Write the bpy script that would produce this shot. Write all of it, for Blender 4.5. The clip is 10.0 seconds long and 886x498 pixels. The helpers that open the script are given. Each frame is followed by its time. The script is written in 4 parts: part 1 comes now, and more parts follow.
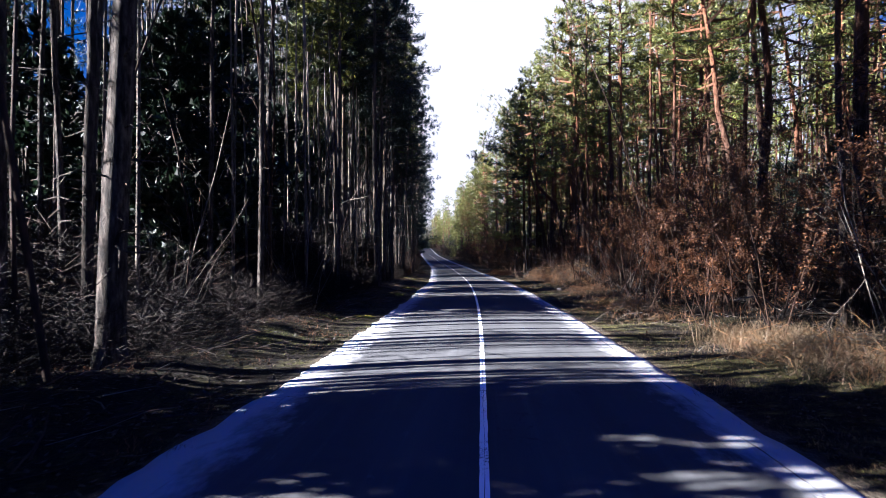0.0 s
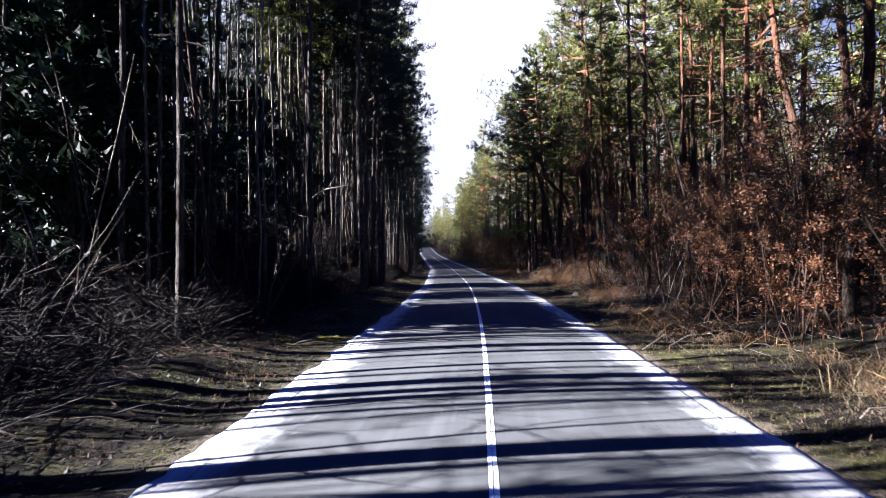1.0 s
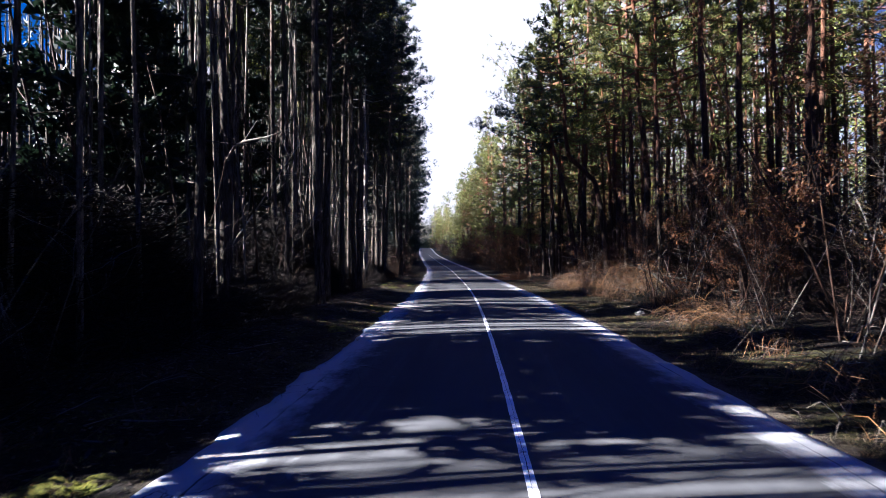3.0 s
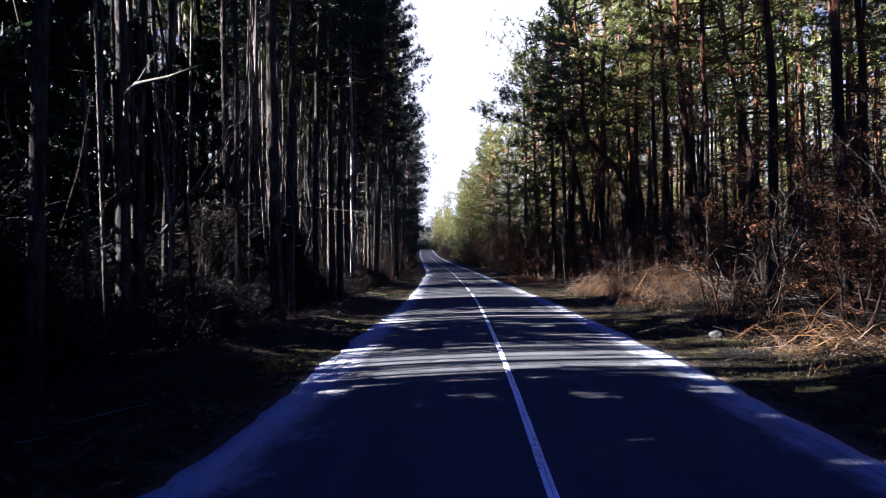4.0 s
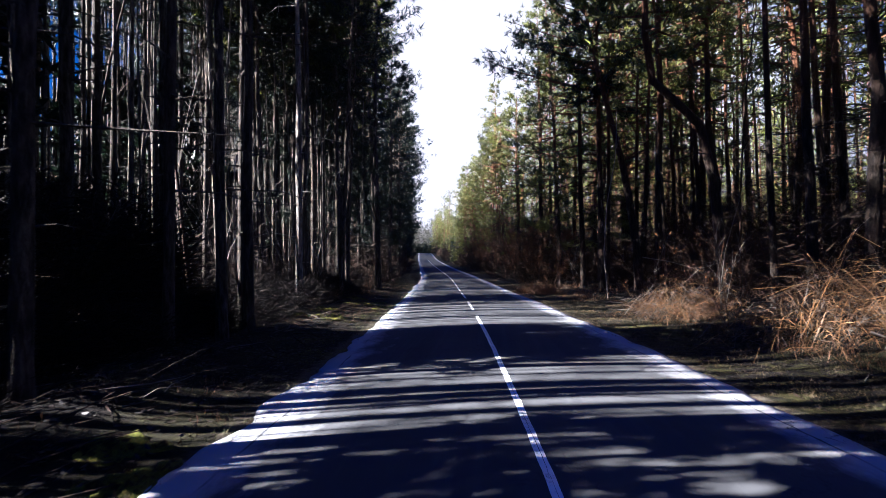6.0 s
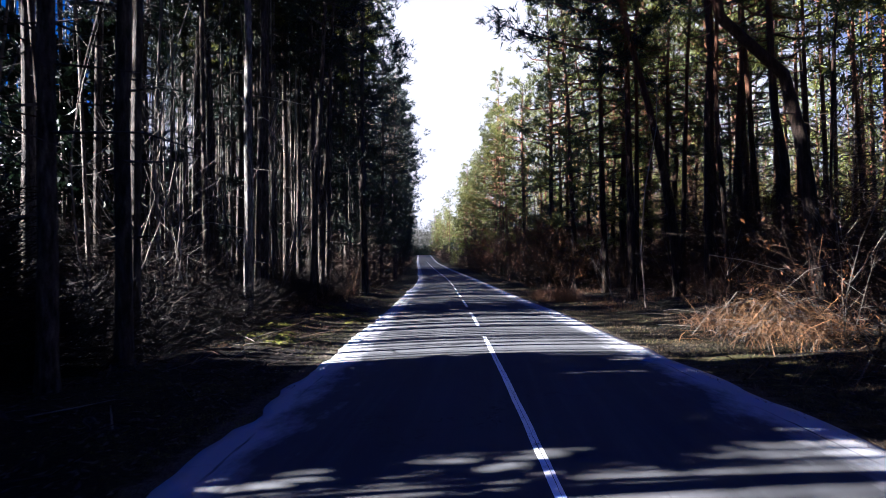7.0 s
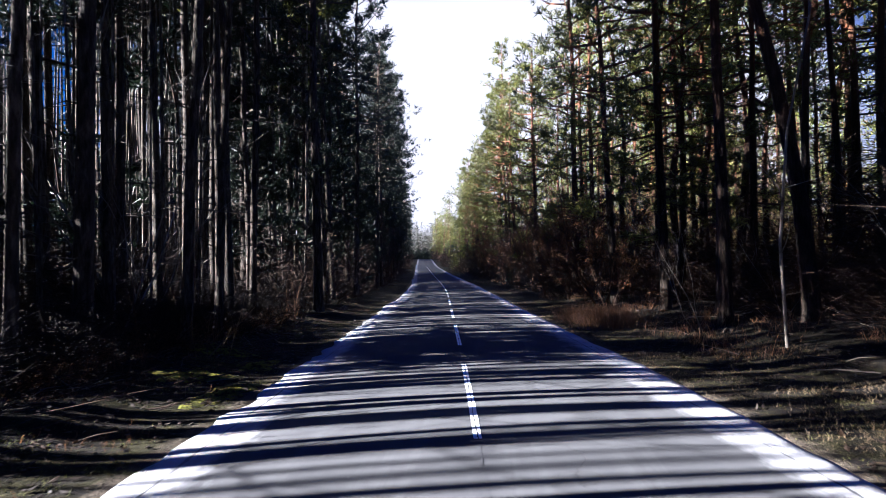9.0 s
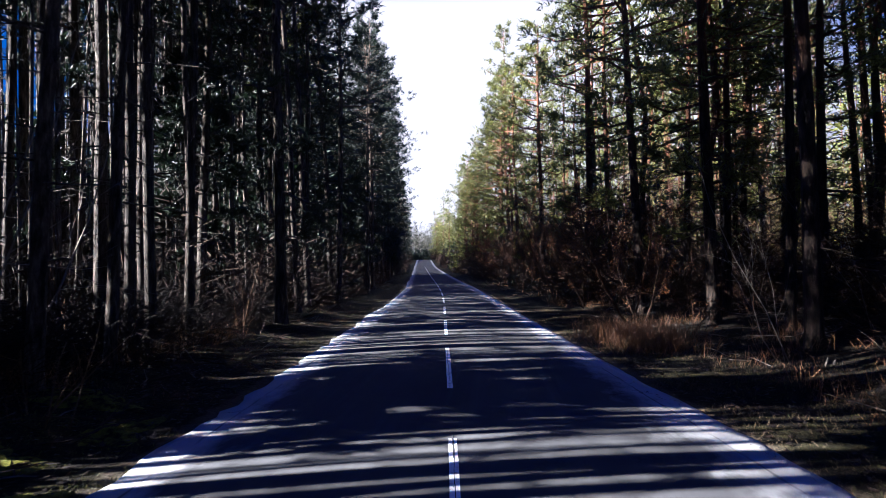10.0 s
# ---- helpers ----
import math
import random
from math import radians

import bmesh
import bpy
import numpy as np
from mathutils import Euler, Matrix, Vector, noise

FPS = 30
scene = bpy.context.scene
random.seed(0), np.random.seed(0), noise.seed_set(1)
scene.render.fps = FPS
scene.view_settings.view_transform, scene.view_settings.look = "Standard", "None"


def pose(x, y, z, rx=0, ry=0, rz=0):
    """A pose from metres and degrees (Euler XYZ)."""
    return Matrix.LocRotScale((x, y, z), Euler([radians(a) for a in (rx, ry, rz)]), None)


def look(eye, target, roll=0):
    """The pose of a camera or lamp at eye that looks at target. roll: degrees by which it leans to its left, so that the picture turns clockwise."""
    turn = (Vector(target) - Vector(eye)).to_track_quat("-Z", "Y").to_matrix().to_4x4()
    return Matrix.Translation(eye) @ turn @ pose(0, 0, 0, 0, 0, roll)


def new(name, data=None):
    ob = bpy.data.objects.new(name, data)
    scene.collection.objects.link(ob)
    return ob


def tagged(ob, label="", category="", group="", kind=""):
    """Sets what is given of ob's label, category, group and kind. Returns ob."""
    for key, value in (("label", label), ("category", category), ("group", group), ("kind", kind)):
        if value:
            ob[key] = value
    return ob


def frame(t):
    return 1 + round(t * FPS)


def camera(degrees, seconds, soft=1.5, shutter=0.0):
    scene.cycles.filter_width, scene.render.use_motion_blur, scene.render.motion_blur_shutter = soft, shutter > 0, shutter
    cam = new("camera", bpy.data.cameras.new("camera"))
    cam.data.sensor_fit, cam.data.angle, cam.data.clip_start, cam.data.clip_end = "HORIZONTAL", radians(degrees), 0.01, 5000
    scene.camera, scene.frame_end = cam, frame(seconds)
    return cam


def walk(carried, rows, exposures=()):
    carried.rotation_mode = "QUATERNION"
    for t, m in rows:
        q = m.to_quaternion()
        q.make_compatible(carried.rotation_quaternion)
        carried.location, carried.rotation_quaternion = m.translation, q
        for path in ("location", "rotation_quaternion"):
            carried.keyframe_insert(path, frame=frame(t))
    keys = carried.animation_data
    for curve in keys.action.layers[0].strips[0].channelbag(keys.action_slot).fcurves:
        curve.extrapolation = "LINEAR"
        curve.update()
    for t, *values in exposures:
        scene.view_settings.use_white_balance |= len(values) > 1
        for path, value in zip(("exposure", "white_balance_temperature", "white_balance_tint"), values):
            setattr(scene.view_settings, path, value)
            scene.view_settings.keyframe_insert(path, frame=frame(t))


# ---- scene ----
# ---------------------------------------------------------------- camera
cam = camera(70.0, 10.0, soft=0.55, shutter=0.2)
PATH = [
    (0, (3.093, 0.585, 1.678), (2.962, 2.58, 1.703), -0.3),
    (0.5, (3.075, 2.839, 1.683), (2.942, 4.835, 1.708), -0.5),
    (1, (3.013, 5.143, 1.702), (2.88, 7.139, 1.724), -0.7),
    (1.5, (2.907, 7.393, 1.704), (2.774, 9.388, 1.725), -0.4),
    (2, (2.802, 9.649, 1.724), (2.668, 11.644, 1.74), -0.1),
    (3.5, (2.539, 16.557, 1.56), (2.401, 18.552, 1.59), -0.6),
    (4, (2.426, 18.932, 1.559), (2.286, 20.927, 1.59), -0.7),
    (4.5, (2.367, 21.315, 1.581), (2.224, 23.31, 1.613), -0.7),
    (5, (2.331, 23.917, 1.484), (2.186, 25.911, 1.527), -0.7),
    (5.5, (2.21, 26.404, 1.529), (2.067, 28.399, 1.571), -0.7),
    (7, (1.811, 33.867, 1.446), (1.669, 35.861, 1.497), -0.7),
    (7.5, (1.795, 36.165, 1.461), (1.647, 38.159, 1.515), -0.7),
    (8, (1.792, 38.465, 1.458), (1.639, 40.458, 1.517), -1.0),
    (8.5, (1.738, 40.666, 1.486), (1.587, 42.659, 1.547), -0.7),
    (9, (1.718, 42.814, 1.5), (1.568, 44.808, 1.564), -1.2),
    (9.5, (1.719, 44.815, 1.533), (1.566, 46.808, 1.599), -1.4),
    (10, (1.649, 46.755, 1.561), (1.499, 48.748, 1.627), -1.1),
]
walk(cam, [(t, look(eye, target, roll)) for t, eye, target, roll in PATH], exposures=[(0, 4.25, 4400, 12), (10, 4.25, 4400, 12)])

# ---------------------------------------------------------------- light
SUN_ELEV, SUN_FROM = 29.0, 192.0  # degrees; compass of the sun counted from +x towards +y
world = bpy.data.worlds.new("world")
scene.world = world
world.use_nodes = True
wn = world.node_tree
sky = wn.nodes.new("ShaderNodeTexSky")
sky.sky_type = "NISHITA"
sky.sun_disc = False
sky.sun_elevation = radians(SUN_ELEV)
sky.sun_rotation = radians(90.0 - SUN_FROM)
sky.air_density, sky.dust_density, sky.ozone_density = 1.0, 0.3, 9.0
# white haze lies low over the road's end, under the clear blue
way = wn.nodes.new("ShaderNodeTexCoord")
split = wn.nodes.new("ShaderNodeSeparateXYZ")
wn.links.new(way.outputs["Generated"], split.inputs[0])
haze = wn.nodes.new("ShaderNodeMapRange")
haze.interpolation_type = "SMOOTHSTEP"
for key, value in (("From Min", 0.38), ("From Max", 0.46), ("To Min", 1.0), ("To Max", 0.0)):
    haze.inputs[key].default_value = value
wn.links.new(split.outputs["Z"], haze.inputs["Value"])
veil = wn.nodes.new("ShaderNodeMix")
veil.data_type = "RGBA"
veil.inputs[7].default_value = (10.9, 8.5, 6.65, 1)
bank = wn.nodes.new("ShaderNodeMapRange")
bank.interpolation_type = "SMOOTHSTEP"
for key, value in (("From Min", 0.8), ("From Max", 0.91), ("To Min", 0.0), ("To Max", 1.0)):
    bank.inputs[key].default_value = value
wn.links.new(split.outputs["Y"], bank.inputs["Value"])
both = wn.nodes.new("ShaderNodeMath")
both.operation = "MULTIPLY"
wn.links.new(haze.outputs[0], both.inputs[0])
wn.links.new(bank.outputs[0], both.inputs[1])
# the blue deepens from the treetops to the zenith
climb = wn.nodes.new("ShaderNodeMapRange")
climb.interpolation_type = "SMOOTHSTEP"
for key, value in (("From Min", 0.35), ("From Max", 0.65), ("To Min", 0.0), ("To Max", 1.0)):
    climb.inputs[key].default_value = value
wn.links.new(split.outputs["Z"], climb.inputs["Value"])
tone = wn.nodes.new("ShaderNodeMix")
tone.data_type = "RGBA"
tone.inputs[6].default_value = (0.3, 0.44, 0.6, 1)
tone.inputs[7].default_value = (0.0, 0.56, 1.95, 1)
wn.links.new(climb.outputs[0], tone.inputs[0])
deep = wn.nodes.new("ShaderNodeMix")
deep.data_type, deep.blend_type = "RGBA", "MULTIPLY"
deep.inputs[0].default_value = 1.0
wn.links.new(sky.outputs[0], deep.inputs[6])
wn.links.new(tone.outputs[2], deep.inputs[7])
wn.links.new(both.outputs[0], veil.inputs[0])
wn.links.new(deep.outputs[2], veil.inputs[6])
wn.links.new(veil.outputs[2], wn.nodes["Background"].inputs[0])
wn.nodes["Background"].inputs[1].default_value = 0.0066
sun_data = bpy.data.lights.new("sun", "SUN")
sun_data.energy, sun_data.angle, sun_data.color = 5.0, radians(0.5), (1.0, 0.755, 0.5)
sun = new("sun", sun_data)
sa, se = radians(SUN_FROM), radians(SUN_ELEV)
sun.matrix_world = look((60 * math.cos(sa) * math.cos(se), 40 + 60 * math.sin(sa) * math.cos(se), 60 * math.sin(se)), (0, 40, 0))


# ---------------------------------------------------------------- materials
class Nodes:
    def __init__(self, name, rough=0.9, spec=0.3):
        self.mat = bpy.data.materials.new(name)
        self.mat.use_nodes = True
        self.t = self.mat.node_tree
        self.bsdf = self.t.nodes["Principled BSDF"]
        self.bsdf.inputs["Roughness"].default_value = rough
        self.bsdf.inputs["Specular IOR Level"].default_value = spec
        self.geo = None

    def node(self, kind, **kw):
        n = self.t.nodes.new(kind)
        for k, v in kw.items():
            n.inputs[k].default_value = v
        return n

    def link(self, a, b):
        self.t.links.new(a, b)

    def coords(self, which="Object", scale=(1, 1, 1)):
        c = self.t.nodes.new("ShaderNodeTexCoord")
        m = self.t.nodes.new("ShaderNodeMapping")
        m.inputs["Scale"].default_value = scale
        self.link(c.outputs[which], m.inputs["Vector"])
        return m.outputs["Vector"]

    def noise(self, vec, scale, detail=4.0, rough=0.6):
        n = self.node("ShaderNodeTexNoise", Scale=scale, Detail=detail, Roughness=rough)
        self.link(vec, n.inputs["Vector"])
        return n.outputs["Fac"]

    def ramp(self, fac, stops):
        r = self.t.nodes.new("ShaderNodeValToRGB")
        e = r.color_ramp.elements
        while len(e) < len(stops):
            e.new(0.5)
        for el, (p, c) in zip(e, stops):
            el.position, el.color = p, (*c, 1) if len(c) == 3 else c
        self.link(fac, r.inputs[0])
        return r.outputs[0]

    def grey(self, fac, a, b, lo=0.0, hi=1.0):
        m = self.node("ShaderNodeMapRange")
        for k, v in zip(("From Min", "From Max", "To Min", "To Max"), (a, b, lo, hi)):
            m.inputs[k].default_value = v
        self.link(fac, m.inputs["Value"])
        return m.outputs[0]

    def mix(self, fac, a, b, kind="MIX"):
        m = self.t.nodes.new("ShaderNodeMix")
        m.data_type, m.blend_type = "RGBA", kind
        for src, slot in ((fac, m.inputs[0]), (a, m.inputs[6]), (b, m.inputs[7])):
            if isinstance(src, (int, float)):
                slot.default_value = src
            elif isinstance(src, tuple):
                slot.default_value = (*src, 1)
            else:
                self.link(src, slot)
        return m.outputs[2]

    def math(self, op, a, b):
        m = self.t.nodes.new("ShaderNodeMath")
        m.operation = op
        for src, slot in ((a, m.inputs[0]), (b, m.inputs[1])):
            if isinstance(src, (int, float)):
                slot.default_value = src
            else:
                self.link(src, slot)
        return m.outputs[0]

    def attr(self, name):
        a = self.t.nodes.new("ShaderNodeAttribute")
        a.attribute_name = name
        return a.outputs["Fac"]

    def random(self):
        return self.t.nodes.new("ShaderNodeObjectInfo").outputs["Random"]

    def island(self):
        return self.t.nodes.new("ShaderNodeNewGeometry").outputs["Random Per Island"]

    def z(self, vec):
        s = self.t.nodes.new("ShaderNodeSeparateXYZ")
        self.link(vec, s.inputs[0])
        return s.outputs["Z"]

    def bump(self, height, strength, dist):
        b = self.node("ShaderNodeBump", Strength=strength, Distance=dist)
        self.link(height, b.inputs["Height"])
        self.link(b.outputs[0], self.bsdf.inputs["Normal"])

    def done(self, colour):
        self.link(colour, self.bsdf.inputs["Base Color"])
        return self.mat


def make_asphalt():
    n = Nodes("asphalt", 1.0, 0.03)
    w = n.coords()
    fine = n.noise(w, 160, 3, 0.7)
    blot = n.noise(n.coords(scale=(1.0, 0.25, 1)), 0.9, 4, 0.6)
    base = n.mix(n.grey(blot, 0.3, 0.7), (0.0225, 0.023, 0.0265), (0.041, 0.0413, 0.0445))
    base = n.mix(n.grey(fine, 0.35, 0.7, 0, 0.7), base, (0.068, 0.068, 0.067))
    streak = n.noise(n.coords(scale=(5.0, 0.12, 1)), 1.0, 5, 0.65)
    base = n.mix(n.grey(streak, 0.5, 0.72, 0, 0.55), base, (0.068, 0.068, 0.07))
    patch = n.noise(w, 2.6, 6, 0.75)
    base = n.mix(n.grey(patch, 0.55, 0.72, 0, 0.4), base, (0.022, 0.0235, 0.03))
    # smoother wheel tracks, and sand washed up along both rims
    track = n.attr("track")
    base = n.mix(n.math("MULTIPLY", track, 0.35), base, (0.063, 0.063, 0.065))
    rim = n.math("ADD", n.attr("rim"), n.grey(n.noise(n.coords(scale=(1, 0.45, 1)), 2.4, 5, 0.7), 0.2, 0.8, -0.65, 0.35))
    base = n.mix(n.grey(rim, 0.12, 0.75, 0, 0.9), base, (0.27, 0.27, 0.275))
    crack = n.node("ShaderNodeTexVoronoi", Scale=0.8)
    crack.feature = "DISTANCE_TO_EDGE"
    dist = n.node("ShaderNodeVectorMath")
    dist.operation = "ADD"
    jit = n.node("ShaderNodeTexNoise", Scale=3.0, Detail=3.0)
    n.link(w, jit.inputs["Vector"])
    n.link(w, dist.inputs[0])
    n.link(jit.outputs["Color"], dist.inputs[1])
    n.link(dist.outputs[0], crack.inputs["Vector"])
    line = n.math("MULTIPLY", n.grey(crack.outputs["Distance"], 0.004, 0.010, 1, 0), n.grey(n.noise(w, 0.35, 2), 0.52, 0.6))
    base = n.mix(line, base, (0.03, 0.03, 0.03))
    # the seam between the carriageway and its older rim
    seam = n.math("ABSOLUTE", n.math("ADD", n.math("SUBTRACT", n.attr("rim"), 0.85), n.grey(n.noise(n.coords(scale=(1, 0.3, 1)), 3.0, 4, 0.7), 0.2, 0.8, -0.06, 0.06)), 0.0)
    seam = n.math("MULTIPLY", n.grey(seam, 0.012, 0.03, 0.8, 0.0), n.grey(n.noise(n.coords(scale=(1, 0.5, 1)), 0.9, 3), 0.45, 0.6))
    base = n.mix(seam, base, (0.02, 0.02, 0.022))
    n.bump(n.math("SUBTRACT", n.math("SUBTRACT", fine, line), seam), 0.5, 0.006)
    return n.done(base)


def make_line_paint():
    n = Nodes("line_paint", 0.6, 0.4)
    w = n.coords()
    wear = n.math("ADD", n.noise(w, 26, 5, 0.75), n.math("MULTIPLY", n.noise(w, 1.3, 2), 0.5))
    return n.done(n.mix(n.grey(wear, 0.8, 0.92), (0.6, 0.6, 0.6), (0.08, 0.08, 0.08)))


def make_ground():
    n = Nodes("forest_floor", 1.0, 0.1)
    w = n.coords()
    big, mid, fine = n.noise(w, 0.45, 4), n.noise(w, 3.2, 5, 0.7), n.noise(w, 24, 4, 0.7)
    # litter far darker than real leaves: shade under the trees is put in
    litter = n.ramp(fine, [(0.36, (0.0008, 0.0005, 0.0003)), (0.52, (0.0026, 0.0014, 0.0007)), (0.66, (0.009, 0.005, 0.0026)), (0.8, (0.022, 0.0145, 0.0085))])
    moss = n.ramp(mid, [(0.3, (0.0075, 0.007, 0.002)), (0.6, (0.036, 0.033, 0.009)), (0.8, (0.1, 0.09, 0.032))])
    sandy = n.ramp(fine, [(0.3, (0.02, 0.016, 0.011)), (0.7, (0.085, 0.07, 0.05))])
    verge = n.attr("verge")
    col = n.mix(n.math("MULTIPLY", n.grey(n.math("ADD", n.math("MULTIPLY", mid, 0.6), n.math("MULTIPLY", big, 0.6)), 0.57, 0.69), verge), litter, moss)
    col = n.mix(n.grey(n.math("ADD", n.attr("rim"), n.grey(mid, 0.2, 0.8, -0.4, 0.4)), 0.4, 0.7), col, sandy)
    n.bump(n.math("ADD", n.math("MULTIPLY", fine, 0.8), mid), 1.0, 0.11)
    return n.done(col)


def make_bark(name, low, high, orange, z0, z1):
    n = Nodes(name, 0.95, 0.15)
    v = n.coords(scale=(1, 1, 0.22))
    plates = n.noise(v, 14, 5, 0.7)
    fine = n.noise(n.coords(scale=(1, 1, 0.5)), 60, 3, 0.7)
    grey = n.ramp(plates, [(0.38, low), (0.52, tuple(0.65 * a + 0.35 * b for a, b in zip(low, high))), (0.66, high)])
    warm = n.ramp(plates, [(0.32, tuple(c * 0.45 for c in orange)), (0.6, orange), (0.8, tuple(min(1, c * 1.35) for c in orange))])
    zz = n.math("ADD", n.z(n.coords()), n.math("MULTIPLY", n.noise(v, 1.5, 2), 3.0))
    col = n.mix(n.grey(zz, z0, z1), grey, warm)
    col = n.mix(n.grey(n.random(), 0, 1, 0, 0.35), col, (0.025, 0.02, 0.017))
    n.bump(n.math("ADD", plates, n.math("MULTIPLY", fine, 0.3)), 1.0, 0.09)
    return n.done(col)


def make_foliage(name, dark, light, trans=0.25, dead=None):
    n = Nodes(name, 0.6, 0.25)
    isl = n.island()
    col = n.mix(isl, dark, light)
    col = n.mix(n.grey(n.noise(n.coords(), 0.7, 3), 0.4, 0.66, 0, 0.75), col, tuple(c * 0.8 for c in dark))
    if dead:
        col = n.mix(n.grey(n.noise(n.coords(), 1.7, 3), 0.6, 0.75), col, dead)
    tr = n.t.nodes.new("ShaderNodeBsdfTranslucent")
    n.link(col, tr.inputs["Color"])
    mixer = n.node("ShaderNodeMixShader", Fac=trans)
    n.link(n.bsdf.outputs[0], mixer.inputs[1])
    n.link(tr.outputs[0], mixer.inputs[2])
    n.link(mixer.outputs[0], n.t.nodes["Material Output"].inputs["Surface"])
    return n.done(col)


def make_twig(name, a, b):
    n = Nodes(name, 0.9, 0.2)
    return n.done(n.mix(n.grey(n.noise(n.coords(), 5, 4), 0.3, 0.7), a, b))


def make_stone():
    n = Nodes("pale_stone", 0.9, 0.2)
    w = n.coords()
    n.bump(n.noise(w, 18, 5), 0.6, 0.02)
    return n.done(n.ramp(n.noise(w, 9, 5), [(0.3, (0.06, 0.057, 0.054)), (0.6, (0.12, 0.115, 0.108)), (0.8, (0.18, 0.172, 0.165))]))


ASPHALT, PAINT, GROUND, STONE = make_asphalt(), make_line_paint(), make_ground(), make_stone()
BARK = make_bark("pine_bark", (0.003, 0.002, 0.0014), (0.058, 0.041, 0.029), (0.12, 0.05, 0.021), 5.5, 11.0)
BARK_GREY = make_bark("grey_bark", (0.003, 0.0023, 0.0018), (0.115, 0.096, 0.078), (0.11, 0.082, 0.06), 9.0, 16.0)
BARK_POLE = make_bark("pole_bark", (0.01, 0.008, 0.0065), (0.185, 0.16, 0.132), (0.2, 0.175, 0.15), 8.0, 12.0)
# pale for the post; on the slim pine the brightness paints in sunlight
BARK_PALE_SUNLIT = make_bark("pale_sunlit_bark", (0.02, 0.017, 0.014), (0.34, 0.31, 0.27), (0.3, 0.27, 0.23), 8.0, 12.0)
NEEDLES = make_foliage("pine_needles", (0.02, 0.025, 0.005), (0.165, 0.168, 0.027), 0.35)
# shaded copy of the needles: the shade of the wood is in its colour
NEEDLES_SHADED = make_foliage("shaded_needles", (0.00379, 0.00759, 0.00456), (0.0133, 0.0209, 0.00909), 0.2)
OAK_LEAF = make_foliage("withered_leaves", (0.03, 0.0115, 0.0035), (0.13, 0.055, 0.016), 0.3)
TWIG = make_twig("bare_twig", (0.006, 0.0031, 0.0018), (0.034, 0.0185, 0.0105))
TWIG_BROWN = make_twig("brown_twig", (0.014, 0.0068, 0.0033), (0.064, 0.032, 0.0145))
# twig colour taken near black: shade on the wood's floor is painted in
BRUSH_SHADED = make_twig("shaded_brush", (0.0016, 0.0009, 0.0006), (0.011, 0.0056, 0.003))
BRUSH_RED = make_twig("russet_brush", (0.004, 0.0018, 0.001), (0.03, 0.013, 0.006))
TAR = make_twig("tar", (0.012, 0.012, 0.014), (0.035, 0.035, 0.038))
TWIG_GOLD = make_twig("golden_dead_twig", (0.03, 0.018, 0.009), (0.11, 0.075, 0.036))
TWIG_PALE = make_twig("pale_dead_wood", (0.035, 0.029, 0.023), (0.125, 0.109, 0.092))
TWIG_SILVER = make_twig("silvery_dead_wood", (0.03, 0.025, 0.02), (0.2, 0.175, 0.145))
STRAW = make_foliage("dry_grass", (0.0527, 0.0369, 0.0184), (0.137, 0.1, 0.0527), 0.3)
STRAW_GOLD = make_foliage("golden_twigs", (0.024, 0.0115, 0.004), (0.21, 0.112, 0.036), 0.05)
STRAW_RED = make_foliage("russet_grass", (0.062, 0.0279, 0.01116), (0.1736, 0.093, 0.0403), 0.3)
GRASS = make_foliage("green_grass", (0.026, 0.0275, 0.006), (0.112, 0.108, 0.026), 0.3)
# leaf colour darkened to carry the shade of the forest floor
LITTER_SHADED = make_foliage("shaded_leaves", (0.004, 0.002, 0.001), (0.02, 0.0114, 0.0057), 0.1)
MOSS = make_foliage("bright_moss", (0.05, 0.06, 0.008), (0.19, 0.2, 0.025), 0.2)


def make_moss():
    n = Nodes("moss_mat", 1.0, 0.1)
    w = n.coords()
    fine, mid = n.noise(w, 70, 4, 0.75), n.noise(w, 7, 4, 0.7)
    col = n.mix(n.grey(fine, 0.3, 0.7), (0.035, 0.04, 0.006), (0.17, 0.17, 0.02))
    col = n.mix(n.grey(mid, 0.44, 0.58), col, (0.014, 0.0095, 0.0045))
    n.bump(n.math("ADD", fine, mid), 1.0, 0.05)
    return n.done(col)


MOSS_MAT = make_moss()
HAZE_TWIG = make_foliage("distant_twigs", (0.02, 0.02, 0.013), (0.06, 0.058, 0.04), 0.2)


